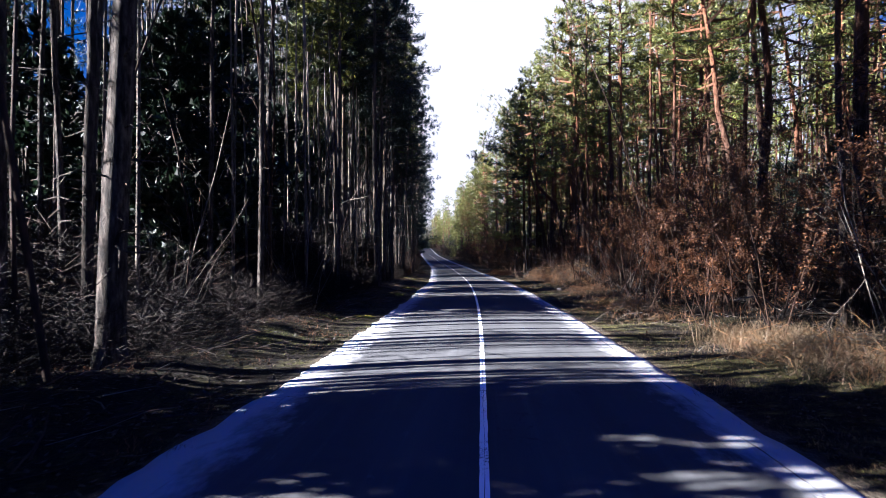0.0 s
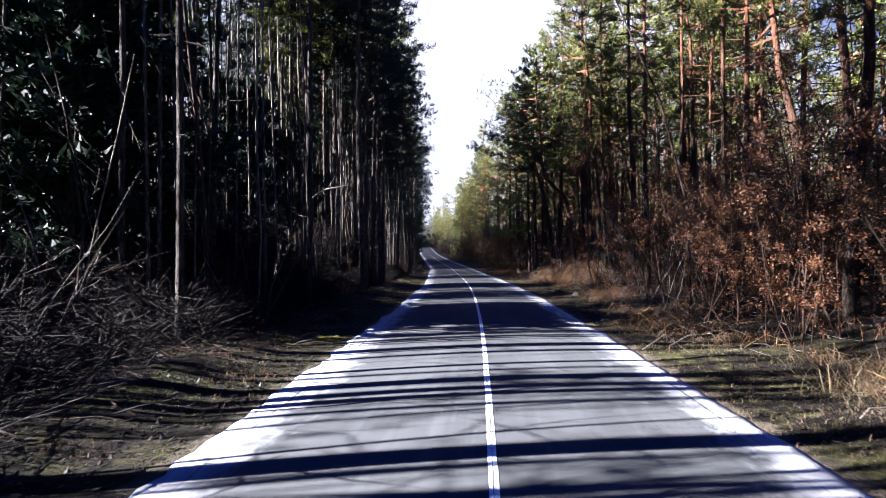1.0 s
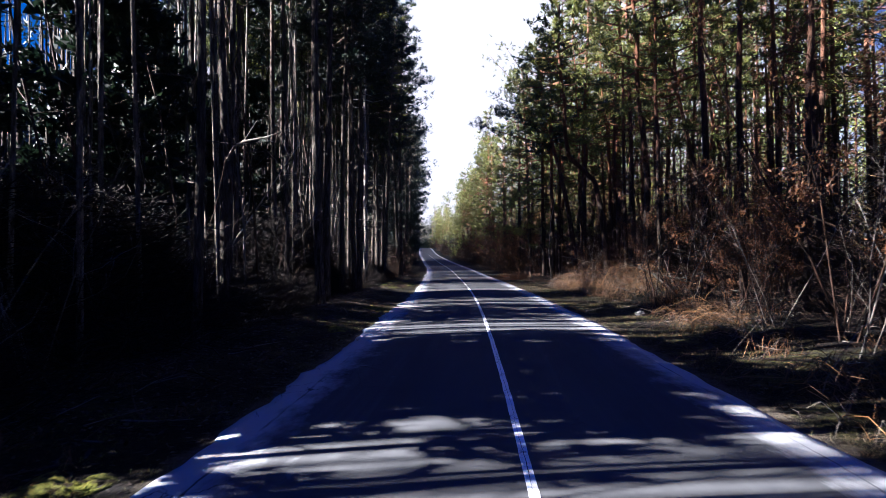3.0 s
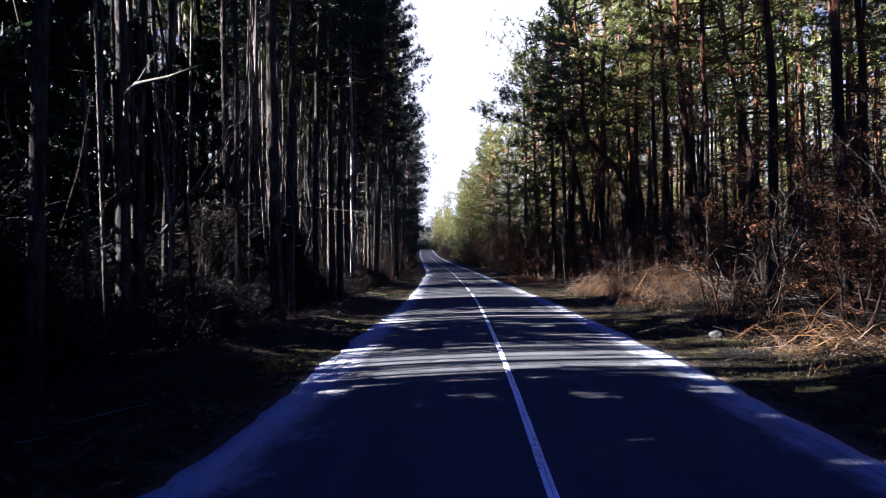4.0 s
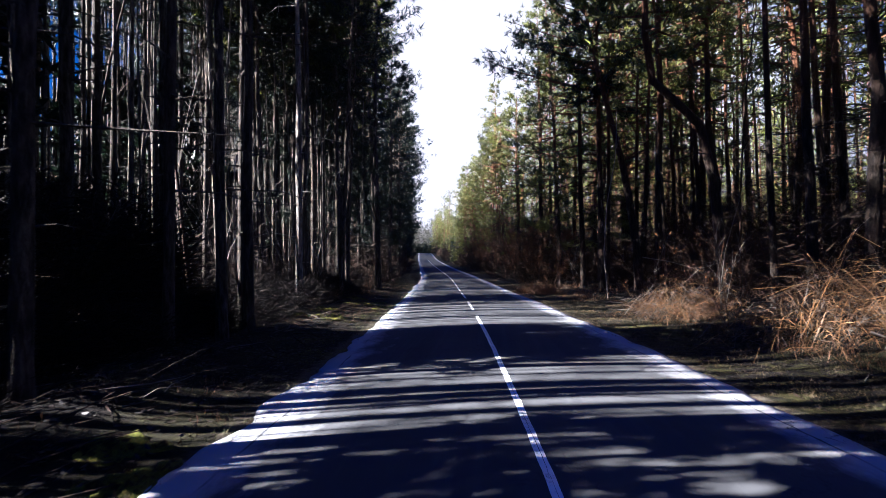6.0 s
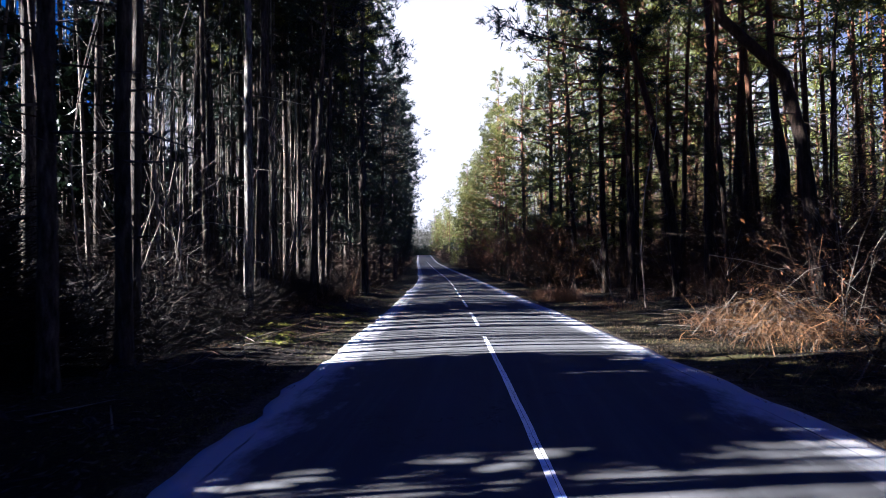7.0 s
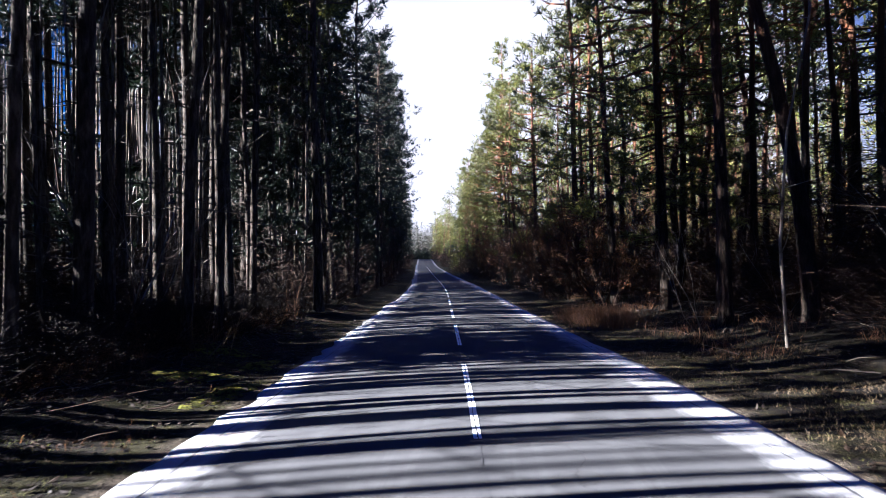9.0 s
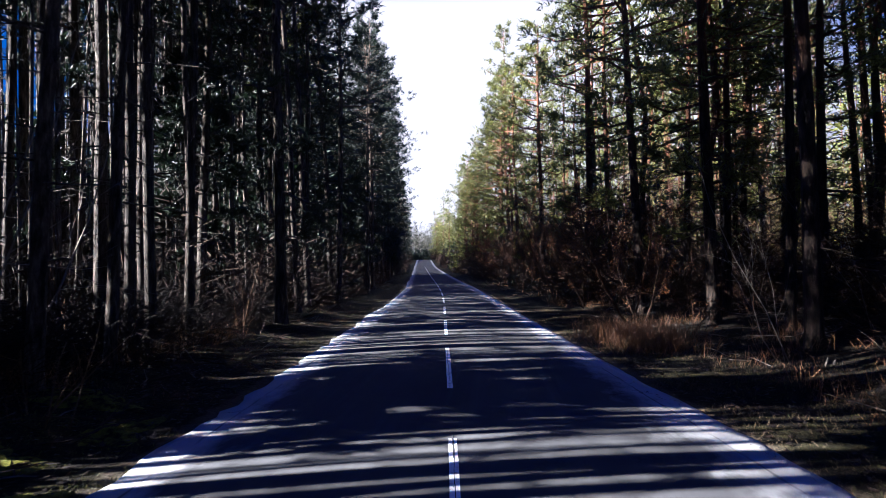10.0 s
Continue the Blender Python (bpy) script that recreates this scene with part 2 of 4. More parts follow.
# ---------------------------------------------------------------- mesh tools
class Builder:
    """Collects triangles and quads, then becomes one mesh."""

    def __init__(self):
        self.v, self.f, self.n = [], [], 0

    def add(self, verts, faces):
        self.v.append(np.asarray(verts, float).reshape(-1, 3))
        self.f.extend([tuple(i + self.n for i in f) for f in faces])
        self.n += len(self.v[-1])

    def tube(self, pts, radii, sides=6, cap=True):
        pts = np.asarray(pts, float)
        k = len(pts)
        tang = np.gradient(pts, axis=0)
        tang /= np.linalg.norm(tang, axis=1)[:, None] + 1e-9
        ref = np.where(np.abs(tang[:, 2:3]) > 0.9, np.array([[1.0, 0, 0]]), np.array([[0, 0, 1.0]]))
        if np.abs(tang[:, 2]).mean() > 0.6:
            ref = np.tile([[1.0, 0, 0]], (k, 1))
        else:
            ref = np.tile([[0.0, 0.05, 1.0]], (k, 1))
        a = np.cross(tang, ref)
        a /= np.linalg.norm(a, axis=1)[:, None] + 1e-9
        b = np.cross(tang, a)
        ang = np.arange(sides) * 2 * math.pi / sides
        ring = np.cos(ang)[None, :, None] * a[:, None] + np.sin(ang)[None, :, None] * b[:, None]
        v = pts[:, None] + ring * np.asarray(radii, float)[:, None, None]
        f = []
        for i in range(k - 1):
            for j in range(sides):
                q = (j + 1) % sides
                f.append((i * sides + j, (i + 1) * sides + j, (i + 1) * sides + q, i * sides + q))
        if cap:
            f.append(tuple((k - 1) * sides + j for j in reversed(range(sides))))
        self.add(v.reshape(-1, 3), f)

    def blades(self, base, tip, width, rng):
        """Thin triangles from base to tip."""
        base, tip = np.asarray(base, float), np.asarray(tip, float)
        d = tip - base
        side = np.cross(d, rng.normal(size=d.shape))
        side *= (np.asarray(width) / (np.linalg.norm(side, axis=1) + 1e-9))[:, None] * 0.5
        v = np.stack([base - side, base + side, tip], 1).reshape(-1, 3)
        n = len(base)
        self.add(v, np.arange(3 * n).reshape(n, 3).tolist())

    def leaves(self, centre, size, rng, flat=0.0):
        """Small folded leaves of two triangles."""
        centre = np.asarray(centre, float)
        n = len(centre)
        a = rng.normal(size=(n, 3))
        a[:, 2] *= 1 - flat
        a /= np.linalg.norm(a, axis=1)[:, None]
        b = np.cross(a, rng.normal(size=(n, 3)) * np.array([1 - flat, 1 - flat, 1]) + np.array([0, 0, flat * 3]))
        b /= np.linalg.norm(b, axis=1)[:, None] + 1e-9
        s = np.asarray(size)[:, None] * rng.uniform(0.6, 1.2, (n, 1))
        c = np.cross(a, b)
        v = np.stack([centre - a * s, centre + b * s * 0.45 + c * s * 0.15, centre + a * s, centre - b * s * 0.45 + c * s * 0.15], 1).reshape(-1, 3)
        i = np.arange(n)[:, None] * 4
        self.add(v, np.concatenate([i + [[0, 1, 2]], i + [[0, 2, 3]]]).tolist())

    def mesh(self, name, material, smooth=False):
        me = bpy.data.meshes.new(name)
        me.from_pydata(np.concatenate(self.v).tolist() if self.v else [], [], self.f)
        me.materials.append(material)
        if smooth:
            me.polygons.foreach_set("use_smooth", [True] * len(me.polygons))
        me.update()
        return me


def part(name, builder, material, parent, label="", smooth=False):
    ob = new(name, builder.mesh(name, material, smooth))
    ob.parent = parent
    return tagged(ob, label)


def thing(name, label, category, group="", kind=""):
    return tagged(new(name), label, category, group, kind)


# ---------------------------------------------------------------- plan of the road and the ground
def smooth_curve(points, lo=-400.0, hi=1500.0, width=9.0):
    p = np.array(points, float)
    yy = np.arange(lo, hi, 0.5)
    v = np.interp(yy, p[:, 0], p[:, 1])
    v[yy < p[0, 0]] = p[0, 1] + (yy[yy < p[0, 0]] - p[0, 0]) * (p[1, 1] - p[0, 1]) / (p[1, 0] - p[0, 0])
    v[yy > p[-1, 0]] = p[-1, 1] + (yy[yy > p[-1, 0]] - p[-1, 0]) * (p[-1, 1] - p[-2, 1]) / (p[-1, 0] - p[-2, 0])
    k = np.exp(-0.5 * (np.arange(-60, 61) * 0.5 / width) ** 2)
    k /= k.sum()
    pad = np.concatenate([v[0] + (v[1] - v[0]) * np.arange(-60, 0), v, v[-1] + (v[-1] - v[-2]) * np.arange(1, 61)])
    return yy, np.convolve(pad, k, "valid")


CX = smooth_curve([(-60, 3.2), (0, 3.1), (10, 3.07), (17, 3.0), (27.2, 2.72), (38, 2.25), (48.2, 1.6), (55, 1.1), (62, 0.53), (80, -0.85),
                   (95, -2.35), (129, -6.2), (195, -13.8), (284, -23.5), (320, -29)], width=5.0)
CZ = smooth_curve([(-60, 0), (70, 0), (80, 0.05), (95, 0.2), (129, 0.7), (195, 2.15), (284, 5.5), (305, 5.9), (340, 5.0), (400, 1.5), (500, 0), (600, 0)])


def cx(y):
    return np.interp(y, *CX)


def cz(y):
    return np.interp(y, *CZ)


def wob(x, y, s, seed=0.0):
    return noise.noise((x / s + seed, y / s - seed, seed * 0.7))


HALF = 2.62


def gz(x, y):
    """Height of the ground."""
    u = x - float(cx(y))
    base = float(cz(y))
    a = abs(u)
    if a < HALF - 0.15:
        return base - 0.06
    near = min(1.0, max(0.0, (a - HALF) / 1.2))
    h = 0.0
    if u < 0:
        bank = math.exp(-((a - 4.6 - 0.5 * wob(x, y, 6, 3)) / 0.9) ** 2)
        h += bank * (0.16 + 0.14 * wob(x, y, 4.5, 1.7))
        h += 0.12 * min(1.0, max(0.0, (a - 4.5) / 4))
    else:
        h += 0.22 * min(1.0, max(0.0, (a - 4.6) / 3.0))
    h += near * (0.10 * wob(x, y, 2.2, 5.1) + 0.05 * wob(x, y, 0.7, 9.2))
    if a > 9:
        h += 0.3 * wob(x, y, 14, 2.2) * min(1, (a - 9) / 8)
    return base - 0.015 + h


def build_ground():
    us = sorted(set([-1400, -700, -350, -180, -100, -60, -45, -36, -30, -26, -23, -20] + [round(v, 2) for v in np.arange(-18, -9, 1.0)]
                    + [round(v, 2) for v in np.arange(-9, -2.5, 0.3)] + [-2.45, 2.45] + [round(v, 2) for v in np.arange(2.55, 9, 0.3)]
                    + [round(v, 2) for v in np.arange(9, 18, 1.0)] + [20, 23, 26, 30, 36, 45, 60, 100, 180, 350, 700, 1400]))
    ys = [-300, -150, -80, -50, -35, -25, -18, -12, -8, -5] + [round(v, 2) for v in np.arange(-3, 75, 0.4)] + list(range(75, 130, 2)) + list(range(130, 330, 8)) + [340, 360, 390, 430, 500, 600, 800, 1200]
    verts, rim, verge, faces = [], [], [], []
    for y in ys:
        c = float(cx(y))
        for u in us:
            verts.append((c + u, y, gz(c + u, y)))
            rim.append(max(0.0, 1 - max(0, abs(u) - HALF) / 0.38))
            verge.append(max(0.0, min(1.0, 1.15 - max(0, abs(u) - 3.2) / 4.0)) * (0.5 if u < 0 or y > 44 else 1.0))
    w = len(us)
    for i in range(len(ys) - 1):
        for j in range(w - 1):
            a = i * w + j
            faces.append((a, a + 1, a + w + 1, a + w))
    me = bpy.data.meshes.new("ground")
    me.from_pydata(verts, [], faces)
    for nm, vals in (("rim", rim), ("verge", verge)):
        me.attributes.new(nm, "FLOAT", "POINT").data.foreach_set("value", vals)
    me.polygons.foreach_set("use_smooth", [True] * len(me.polygons))
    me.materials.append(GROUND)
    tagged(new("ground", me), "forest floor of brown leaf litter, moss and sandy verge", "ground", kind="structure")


def build_road():
    us = [-HALF, -2.5, -2.3, -2.0, -1.6, -1.2, -0.8, -0.4, 0, 0.4, 0.8, 1.2, 1.6, 2.0, 2.3, 2.5, HALF]
    ys = [-200, -120, -70, -40, -25, -15] + [round(v, 2) for v in np.arange(-8, 80, 0.3)] + list(range(80, 140, 2)) + list(range(140, 400, 6))
    verts, rim, track, faces = [], [], [], []
    for y in ys:
        c, z = float(cx(y)), float(cz(y))
        jl = 0.13 * wob(0, y, 1.1, 4) + 0.12 * wob(0, y, 0.4, 6) + 0.16 * wob(0, y, 7, 8)
        jr = 0.07 * wob(0, y, 1.3, 14) + 0.04 * wob(0, y, 0.4, 16) + 0.10 * wob(0, y, 8, 18)
        row = [(-HALF + jl - 0.03, -0.08)] + [(u + (jl if u < -2.4 else jr if u > 2.4 else 0), 0.05 * (1 - (u / HALF) ** 2)) for u in us] + [(HALF + jr + 0.03, -0.08)]
        for u, h in row:
            verts.append((c + u, y, z + h))
            rim.append(max(0.0, (abs(u) - 1.85) / 0.6))
            track.append(math.exp(-((abs(u) - 0.65) / 0.28) ** 2) + math.exp(-((abs(u) - 1.9) / 0.28) ** 2))
    w = len(us) + 2
    for i in range(len(ys) - 1):
        for j in range(w - 1):
            a = i * w + j
            faces.append((a, a + 1, a + w + 1, a + w))
    me = bpy.data.meshes.new("road")
    me.from_pydata(verts, [], faces)
    for nm, vals in (("rim", rim), ("track", track)):
        me.attributes.new(nm, "FLOAT", "POINT").data.foreach_set("value", vals)
    me.polygons.foreach_set("use_smooth", [True] * len(me.polygons))
    me.materials.append(ASPHALT)
    road = tagged(new("road", me), "worn grey asphalt road with sandy crumbling rims", "road", kind="structure")

    def stripe(y0, y1, name, label):
        b = Builder()
        yy = np.arange(y0, y1 + 0.01, 0.2 if y1 < 120 else 1.0)
        v = []
        for y in yy:
            c, z = float(cx(y)), float(cz(y)) + 0.0545
            e = 0.006 * wob(1, y, 0.3, 21)
            v += [(c - 0.037 + e, y, z), (c + 0.037 + e, y, z)]
        b.add(v, [(2 * i, 2 * i + 1, 2 * i + 3, 2 * i + 2) for i in range(len(yy) - 1)])
        part(name, b, PAINT, road, label)

    def crack(y0, y1, name, label):
        """A tarred crack that wanders along the centre of the road."""
        b = Builder()
        yy = np.arange(y0, y1, 0.06)
        v = []
        for y in yy:
            c, z = float(cx(y)), float(cz(y)) + 0.0575
            e = 0.012 * wob(2, y, 0.8, 31) + 0.007 * wob(3, y, 0.13, 33)
            h = 0.001 + (0.0065 if y > 47 else 0.0022) * max(0.0, 0.35 + wob(4, y, 0.5, 35) + 0.5 * wob(5, y, 2.5, 37))
            v += [(c + e - h, y, z), (c + e + h, y, z)]
        b.add(v, [(2 * i, 2 * i + 1, 2 * i + 3, 2 * i + 2) for i in range(len(yy) - 1)])
        part(name, b, TAR, road, label)

    crack(1.0, 75.0, "centre_crack", "dark tarred crack along the centre line")
    stripe(-60, 46.3, "solid_line", "worn white solid centre line")
    for k in range(22):
        y0 = 48.25 + 6.6 * k
        stripe(y0, y0 + 4.35, "line_dash", "worn white centre dash")


build_ground()
build_road()


# ---------------------------------------------------------------- trees
def pine(seed, height, radius, crown_from, boughs, reach, name="pine_tree", bark=None, needles=None, tufts=9, per=9, stubs=26, low_live=0.0, bend=0.25, line=None, wide=1.0, arms=(), dead=1.0, sprays=()):
    """A pine: bark trunk, dead and live limbs, needle crown; returns its three meshes."""
    rng = np.random.default_rng(seed)
    k = 12
    zz = np.linspace(-0.15, height, k)
    px = np.cumsum(rng.normal(0, bend * 0.3, k)) * np.linspace(0, 1, k)
    py = np.cumsum(rng.normal(0, bend * 0.3, k)) * np.linspace(0, 1, k)
    if line is not None:
        ln = np.array(line, float)
        zz = np.linspace(-0.15, ln[-1, 2], k)
        px, py = np.interp(zz, ln[:, 2], ln[:, 0]), np.interp(zz, ln[:, 2], ln[:, 1])
    trunk_pts = np.stack([px, py, zz], 1)
    rr = radius * (1 - 0.82 * np.linspace(0, 1, k) ** 1.2)
    rr[0] *= 1.5
    rr[1] *= 1.02
    tr, li, cr = Builder(), Builder(), Builder()
    pts2 = np.insert(trunk_pts, 1, [trunk_pts[0] * 0.7 + trunk_pts[1] * 0.3], axis=0)
    tr.tube(pts2, np.insert(rr, 1, radius * 1.08), 10)

    def at(z):
        return np.array([np.interp(z, zz, px), np.interp(z, zz, py), z]), np.interp(z, zz, rr)

    for _ in range(stubs):
        z = rng.uniform(1.5, crown_from + 1)
        p, r = at(z)
        a = rng.uniform(0, 2 * math.pi)
        ln = dead * rng.uniform(0.25, 1.0) * (1.7 if rng.random() < 0.3 else 0.8)
        d = np.array([math.cos(a), math.sin(a), rng.uniform(-0.35, 0.25)])
        mid = p + d * ln * 0.55
        end = p + d * ln + np.array([rng.normal(0, 0.1), rng.normal(0, 0.1), rng.uniform(-0.25, 0.15) * ln])
        li.tube([p, mid, end], [0.022, 0.014, 0.004], 3, False)
        if ln > 0.9:
            for _ in range(2):
                q = p + (end - p) * rng.uniform(0.4, 0.8)
                li.tube([q, q + rng.normal(0, 0.22, 3)], [0.009, 0.003], 3, False)
    base, tip = [], []
    for i in range(boughs):
        f = (i + rng.random()) / boughs
        if low_live and rng.random() < low_live:
            z = rng.uniform(2.2, crown_from)
        else:
            z = crown_from + (height - crown_from) * f ** 0.85
        top = (z - crown_from) / (height - crown_from)
        p, r = at(z)
        a = i * 2.399 + rng.normal(0, 0.5)
        prof = (0.55 + 0.9 * max(top, 0)) if top < 0.35 else 1.0 - 0.75 * (top - 0.35) / 0.65
        ln = reach * max(0.25, prof) * rng.uniform(0.55, 1.15)
        rise = -0.15 + 0.75 * max(top, 0) + rng.normal(0, 0.12)
        d = np.array([math.cos(a), math.sin(a), rise])
        q = [p, p + d * ln * 0.4 + [0, 0, -0.05 * ln], p + d * ln * 0.75 + [0, 0, 0.02 * ln], p + d * ln + [0, 0, 0.14 * ln]]
        q = np.array(q) + rng.normal(0, 0.05 * ln, (4, 3)) * np.array([[0], [0.5], [1], [1]])
        li.tube(q, [0.012 + 0.018 * ln, 0.010 + 0.012 * ln, 0.014, 0.005], 3, False)
        for _ in range(tufts):
            s = rng.uniform(0.42, 1.03) ** 0.7
            c = np.array([np.interp(s, [0, 0.4, 0.75, 1], q[:, m]) for m in range(3)])
            c = c + rng.normal(0, 1, 3) * np.array([0.13, 0.13, 0.05]) * ln * (0.4 + 0.6 * s)
            dd = rng.normal(0, 0.75, (per, 3)) + d * 0.5 + np.array([0, 0, 0.35])
            dd /= np.linalg.norm(dd, axis=1)[:, None]
            cc = c + rng.normal(0, 0.06, (per, 3))
            base.append(cc)
            tip.append(cc + dd * rng.uniform(0.16, 0.36, (per, 1)))
    for q in arms:
        q = np.array(q, float)
        li.tube(q, [0.07, 0.05, 0.03, 0.012], 5, False)
        for _ in range(46):
            s = rng.uniform(0.45, 1.03)
            c = np.array([np.interp(s, [0, 0.4, 0.75, 1], q[:, m]) for m in range(3)]) + rng.normal(0, 1, 3) * [0.35, 0.45, 0.16]
            dd = rng.normal(0, 0.8, (per, 3)) + [-0.3, 0, 0.3]
            dd /= np.linalg.norm(dd, axis=1)[:, None]
            cc = c + rng.normal(0, 0.06, (per, 3))
            base.append(cc)
            tip.append(cc + dd * rng.uniform(0.16, 0.36, (per, 1)))
    base, tip = np.concatenate(base), np.concatenate(tip)
    cr.blades(base, tip, rng.uniform(0.055, 0.1, len(base)) * wide, rng)
    extra = []
    if sprays:
        sp = Builder()
        for q in sprays:
            q = np.array(q, float)
            li.tube(q, [0.05, 0.035, 0.02, 0.008], 4, False)
            c = np.repeat(np.array([[np.interp(s, [0, 0.4, 0.75, 1], q[:, m]) for m in range(3)] for s in rng.uniform(0.4, 1.05, 55)]), 12, axis=0)
            c = c + np.repeat(rng.normal(0, 1, (55, 3)) * [0.45, 0.45, 0.3], 12, axis=0)
            d = rng.normal(0, 0.8, (len(c), 3)) + [-0.3, 0, 0.3]
            d /= np.linalg.norm(d, axis=1)[:, None]
            sp.blades(c, c + d * rng.uniform(0.14, 0.3, (len(c), 1)), rng.uniform(0.02, 0.04, len(c)), rng)
        extra = [("spray", sp.mesh("spray", NEEDLES))]
    return extra + [("trunk", tr.mesh("trunk", bark or BARK, True)), ("branching", li.mesh("branching", bark or BARK)), ("crown", cr.mesh("crown", needles or NEEDLES))]


def bare_tree(seed, height, radius, spread, twig, leaf=0, leaf_size=0.07, forks=9, depth=2, stems=1, lean=0.15):
    """A leafless or withered sapling: stems, forking twigs and, if any, clinging leaves."""
    rng = np.random.default_rng(seed)
    st, tw, lf = Builder(), Builder(), Builder()
    spots = []

    def limb(p, d, ln, r, level):
        k = (5, 4, 3)[min(level, 2)]
        pts = [np.array(p, float)]
        d = np.array(d, float)
        for _ in range(k - 1):
            d = d + rng.normal(0, 0.10 + 0.08 * level, 3) + np.array([0, 0, 0.05])
            d /= np.linalg.norm(d)
            pts.append(pts[-1] + d * ln / (k - 1))
        pts = np.array(pts)
        rad = np.linspace(r, max(0.004, r * (0.35 if level == 0 else 0.3)), k)
        (st if level == 0 else tw).tube(pts, rad, 6 if level == 0 else 3, False)
        if level > 0:
            for _ in range(leaf):
                s = rng.uniform(0.2, 1) * (k - 1)
                i = min(int(s), k - 2)
                spots.append(pts[i] + (pts[i + 1] - pts[i]) * (s - i) + rng.normal(0, 0.05, 3))
        if level < depth:
            for _ in range(forks if level == 0 else max(3, forks // 2)):
                s = rng.uniform(0.22 if level == 0 else 0.25, 0.98) * (k - 1)
                i = min(int(s), k - 2)
                q = pts[i] + (pts[i + 1] - pts[i]) * (s - i)
                nd = (pts[i + 1] - pts[i]) / np.linalg.norm(pts[i + 1] - pts[i]) * 0.7 + rng.normal(0, 0.6, 3) + np.array([0, 0, 0.15])
                nd /= np.linalg.norm(nd)
                limb(q, nd, ln * spread * rng.uniform(0.45, 1.0) * (1.1 - 0.5 * s / (k - 1)), rad[i] * 0.42, level + 1)

    for s in range(stems):
        a = rng.uniform(0, 2 * math.pi)
        ln = lean * (1 if stems == 1 else rng.uniform(0.6, 2.2))
        limb((0.12 * s * math.cos(a), 0.12 * s * math.sin(a), -0.08), (math.cos(a) * ln, math.sin(a) * ln, 1), height * (1 if s == 0 else rng.uniform(0.5, 1)), radius * (1 if s == 0 else 0.7), 0)
    out = [("stem", st.mesh("stem", twig, True)), ("branching", tw.mesh("branching", twig))]
    if spots:
        lf.leaves(spots, np.full(len(spots), leaf_size), rng)
        out.append(("foliage", lf.mesh("foliage", OAK_LEAF)))
    return out


deep_trees = None  # a list while trees past counting are set, which are joined


def stand(name, meshes, x, y, label, category, group, turn=0.0, scale=1.0, lean=(0, 0), tall=1.0, sink=0.0):
    """Sets one plant on the ground, with its parts under it."""
    if deep_trees is not None:
        deep_trees.append((meshes, pose(x, y, gz(x, y) - 0.05, lean[0], lean[1], turn) @ Matrix.Diagonal((scale, scale, scale, 1))))
        return None
    root = thing(name, label, category, group)
    root.matrix_world = pose(x, y, gz(x, y) - 0.03 - sink, lean[0], lean[1], turn) @ Matrix.Diagonal((scale, scale, scale * tall, 1))
    for nm, me in meshes:
        ob = new(nm, me)
        ob.parent = root
        if nm in ("branching", "crown", "foliage", "spray"):
            ob["kind"] = "stuff"
    return root


RADII = [0.075, 0.085, 0.1, 0.115, 0.13, 0.15, 0.175, 0.2]
THIN_L = [pine(130 + i, 20 + (i * 7) % 4, r, 12.5 + (i % 3), 30, 1.9, bark=BARK_GREY, needles=NEEDLES_SHADED if i % 2 else NEEDLES, stubs=20, bend=0.3, tufts=7, wide=1.3) for i, r in enumerate(RADII)]
TALL_L = [pine(100 + i, 20 + (i * 7) % 4, r, 9.6 + (i % 3), 64, 2.1, bark=BARK_GREY, needles=NEEDLES_SHADED if i % 2 else NEEDLES, stubs=20, bend=0.3, tufts=9, per=15, wide=0.8) for i, r in enumerate(RADII)]
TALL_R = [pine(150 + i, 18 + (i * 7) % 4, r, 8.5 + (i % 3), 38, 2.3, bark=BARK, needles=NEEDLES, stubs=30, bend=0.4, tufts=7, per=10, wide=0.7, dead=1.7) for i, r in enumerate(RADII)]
EDGE_L = [pine(200 + i, 17.5 + i, 0.15, 5.0, 58, 3.1, bark=BARK_GREY, needles=NEEDLES_SHADED, tufts=11, per=14, stubs=20, low_live=0.08, wide=0.6) for i in range(4)]
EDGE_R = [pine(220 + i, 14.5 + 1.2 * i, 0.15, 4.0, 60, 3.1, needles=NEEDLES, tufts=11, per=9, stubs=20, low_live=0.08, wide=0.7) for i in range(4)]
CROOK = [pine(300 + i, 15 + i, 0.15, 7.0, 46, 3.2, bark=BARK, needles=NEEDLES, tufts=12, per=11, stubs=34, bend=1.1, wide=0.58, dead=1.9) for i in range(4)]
MID = [pine(270 + i, 18 + i, 0.1 + 0.012 * i, 8.8, 48, 2.5, bark=BARK_GREY, needles=NEEDLES_SHADED, tufts=9, per=14, stubs=24, dead=1.4, wide=0.6) for i in range(3)]
LOW = [pine(250 + i, 8.2 + 0.5 * i, 0.09, 1.4, 54, 2.1, bark=BARK_GREY, needles=NEEDLES_SHADED, tufts=10, per=10, stubs=4, wide=1.8) for i in range(3)]
SHADE_PINES = [pine(290 + i, 8.0, 0.08, 1.2, 48, 2.1, needles=NEEDLES_SHADED, tufts=8, per=12, stubs=4, wide=0.85) for i in range(3)]
SLIM = [bare_tree(500 + i, 11 + i, 0.035 + 0.004 * i, 0.2, TWIG_PALE if i == 1 else TWIG, forks=11, depth=2, lean=0.03) for i in range(5)]
PALE = pine(520, 19, 0.115, 10.0, 44, 2.0, bark=BARK_PALE_SUNLIT, needles=NEEDLES_SHADED, tufts=8, per=9, stubs=12, bend=0.12)
SAPLING = [bare_tree(600 + i, 3.0 + 0.6 * i, 0.016, 0.42, TWIG_PALE if i in (2, 4) else TWIG, forks=7, depth=2, stems=3, lean=0.3) for i in range(5)]
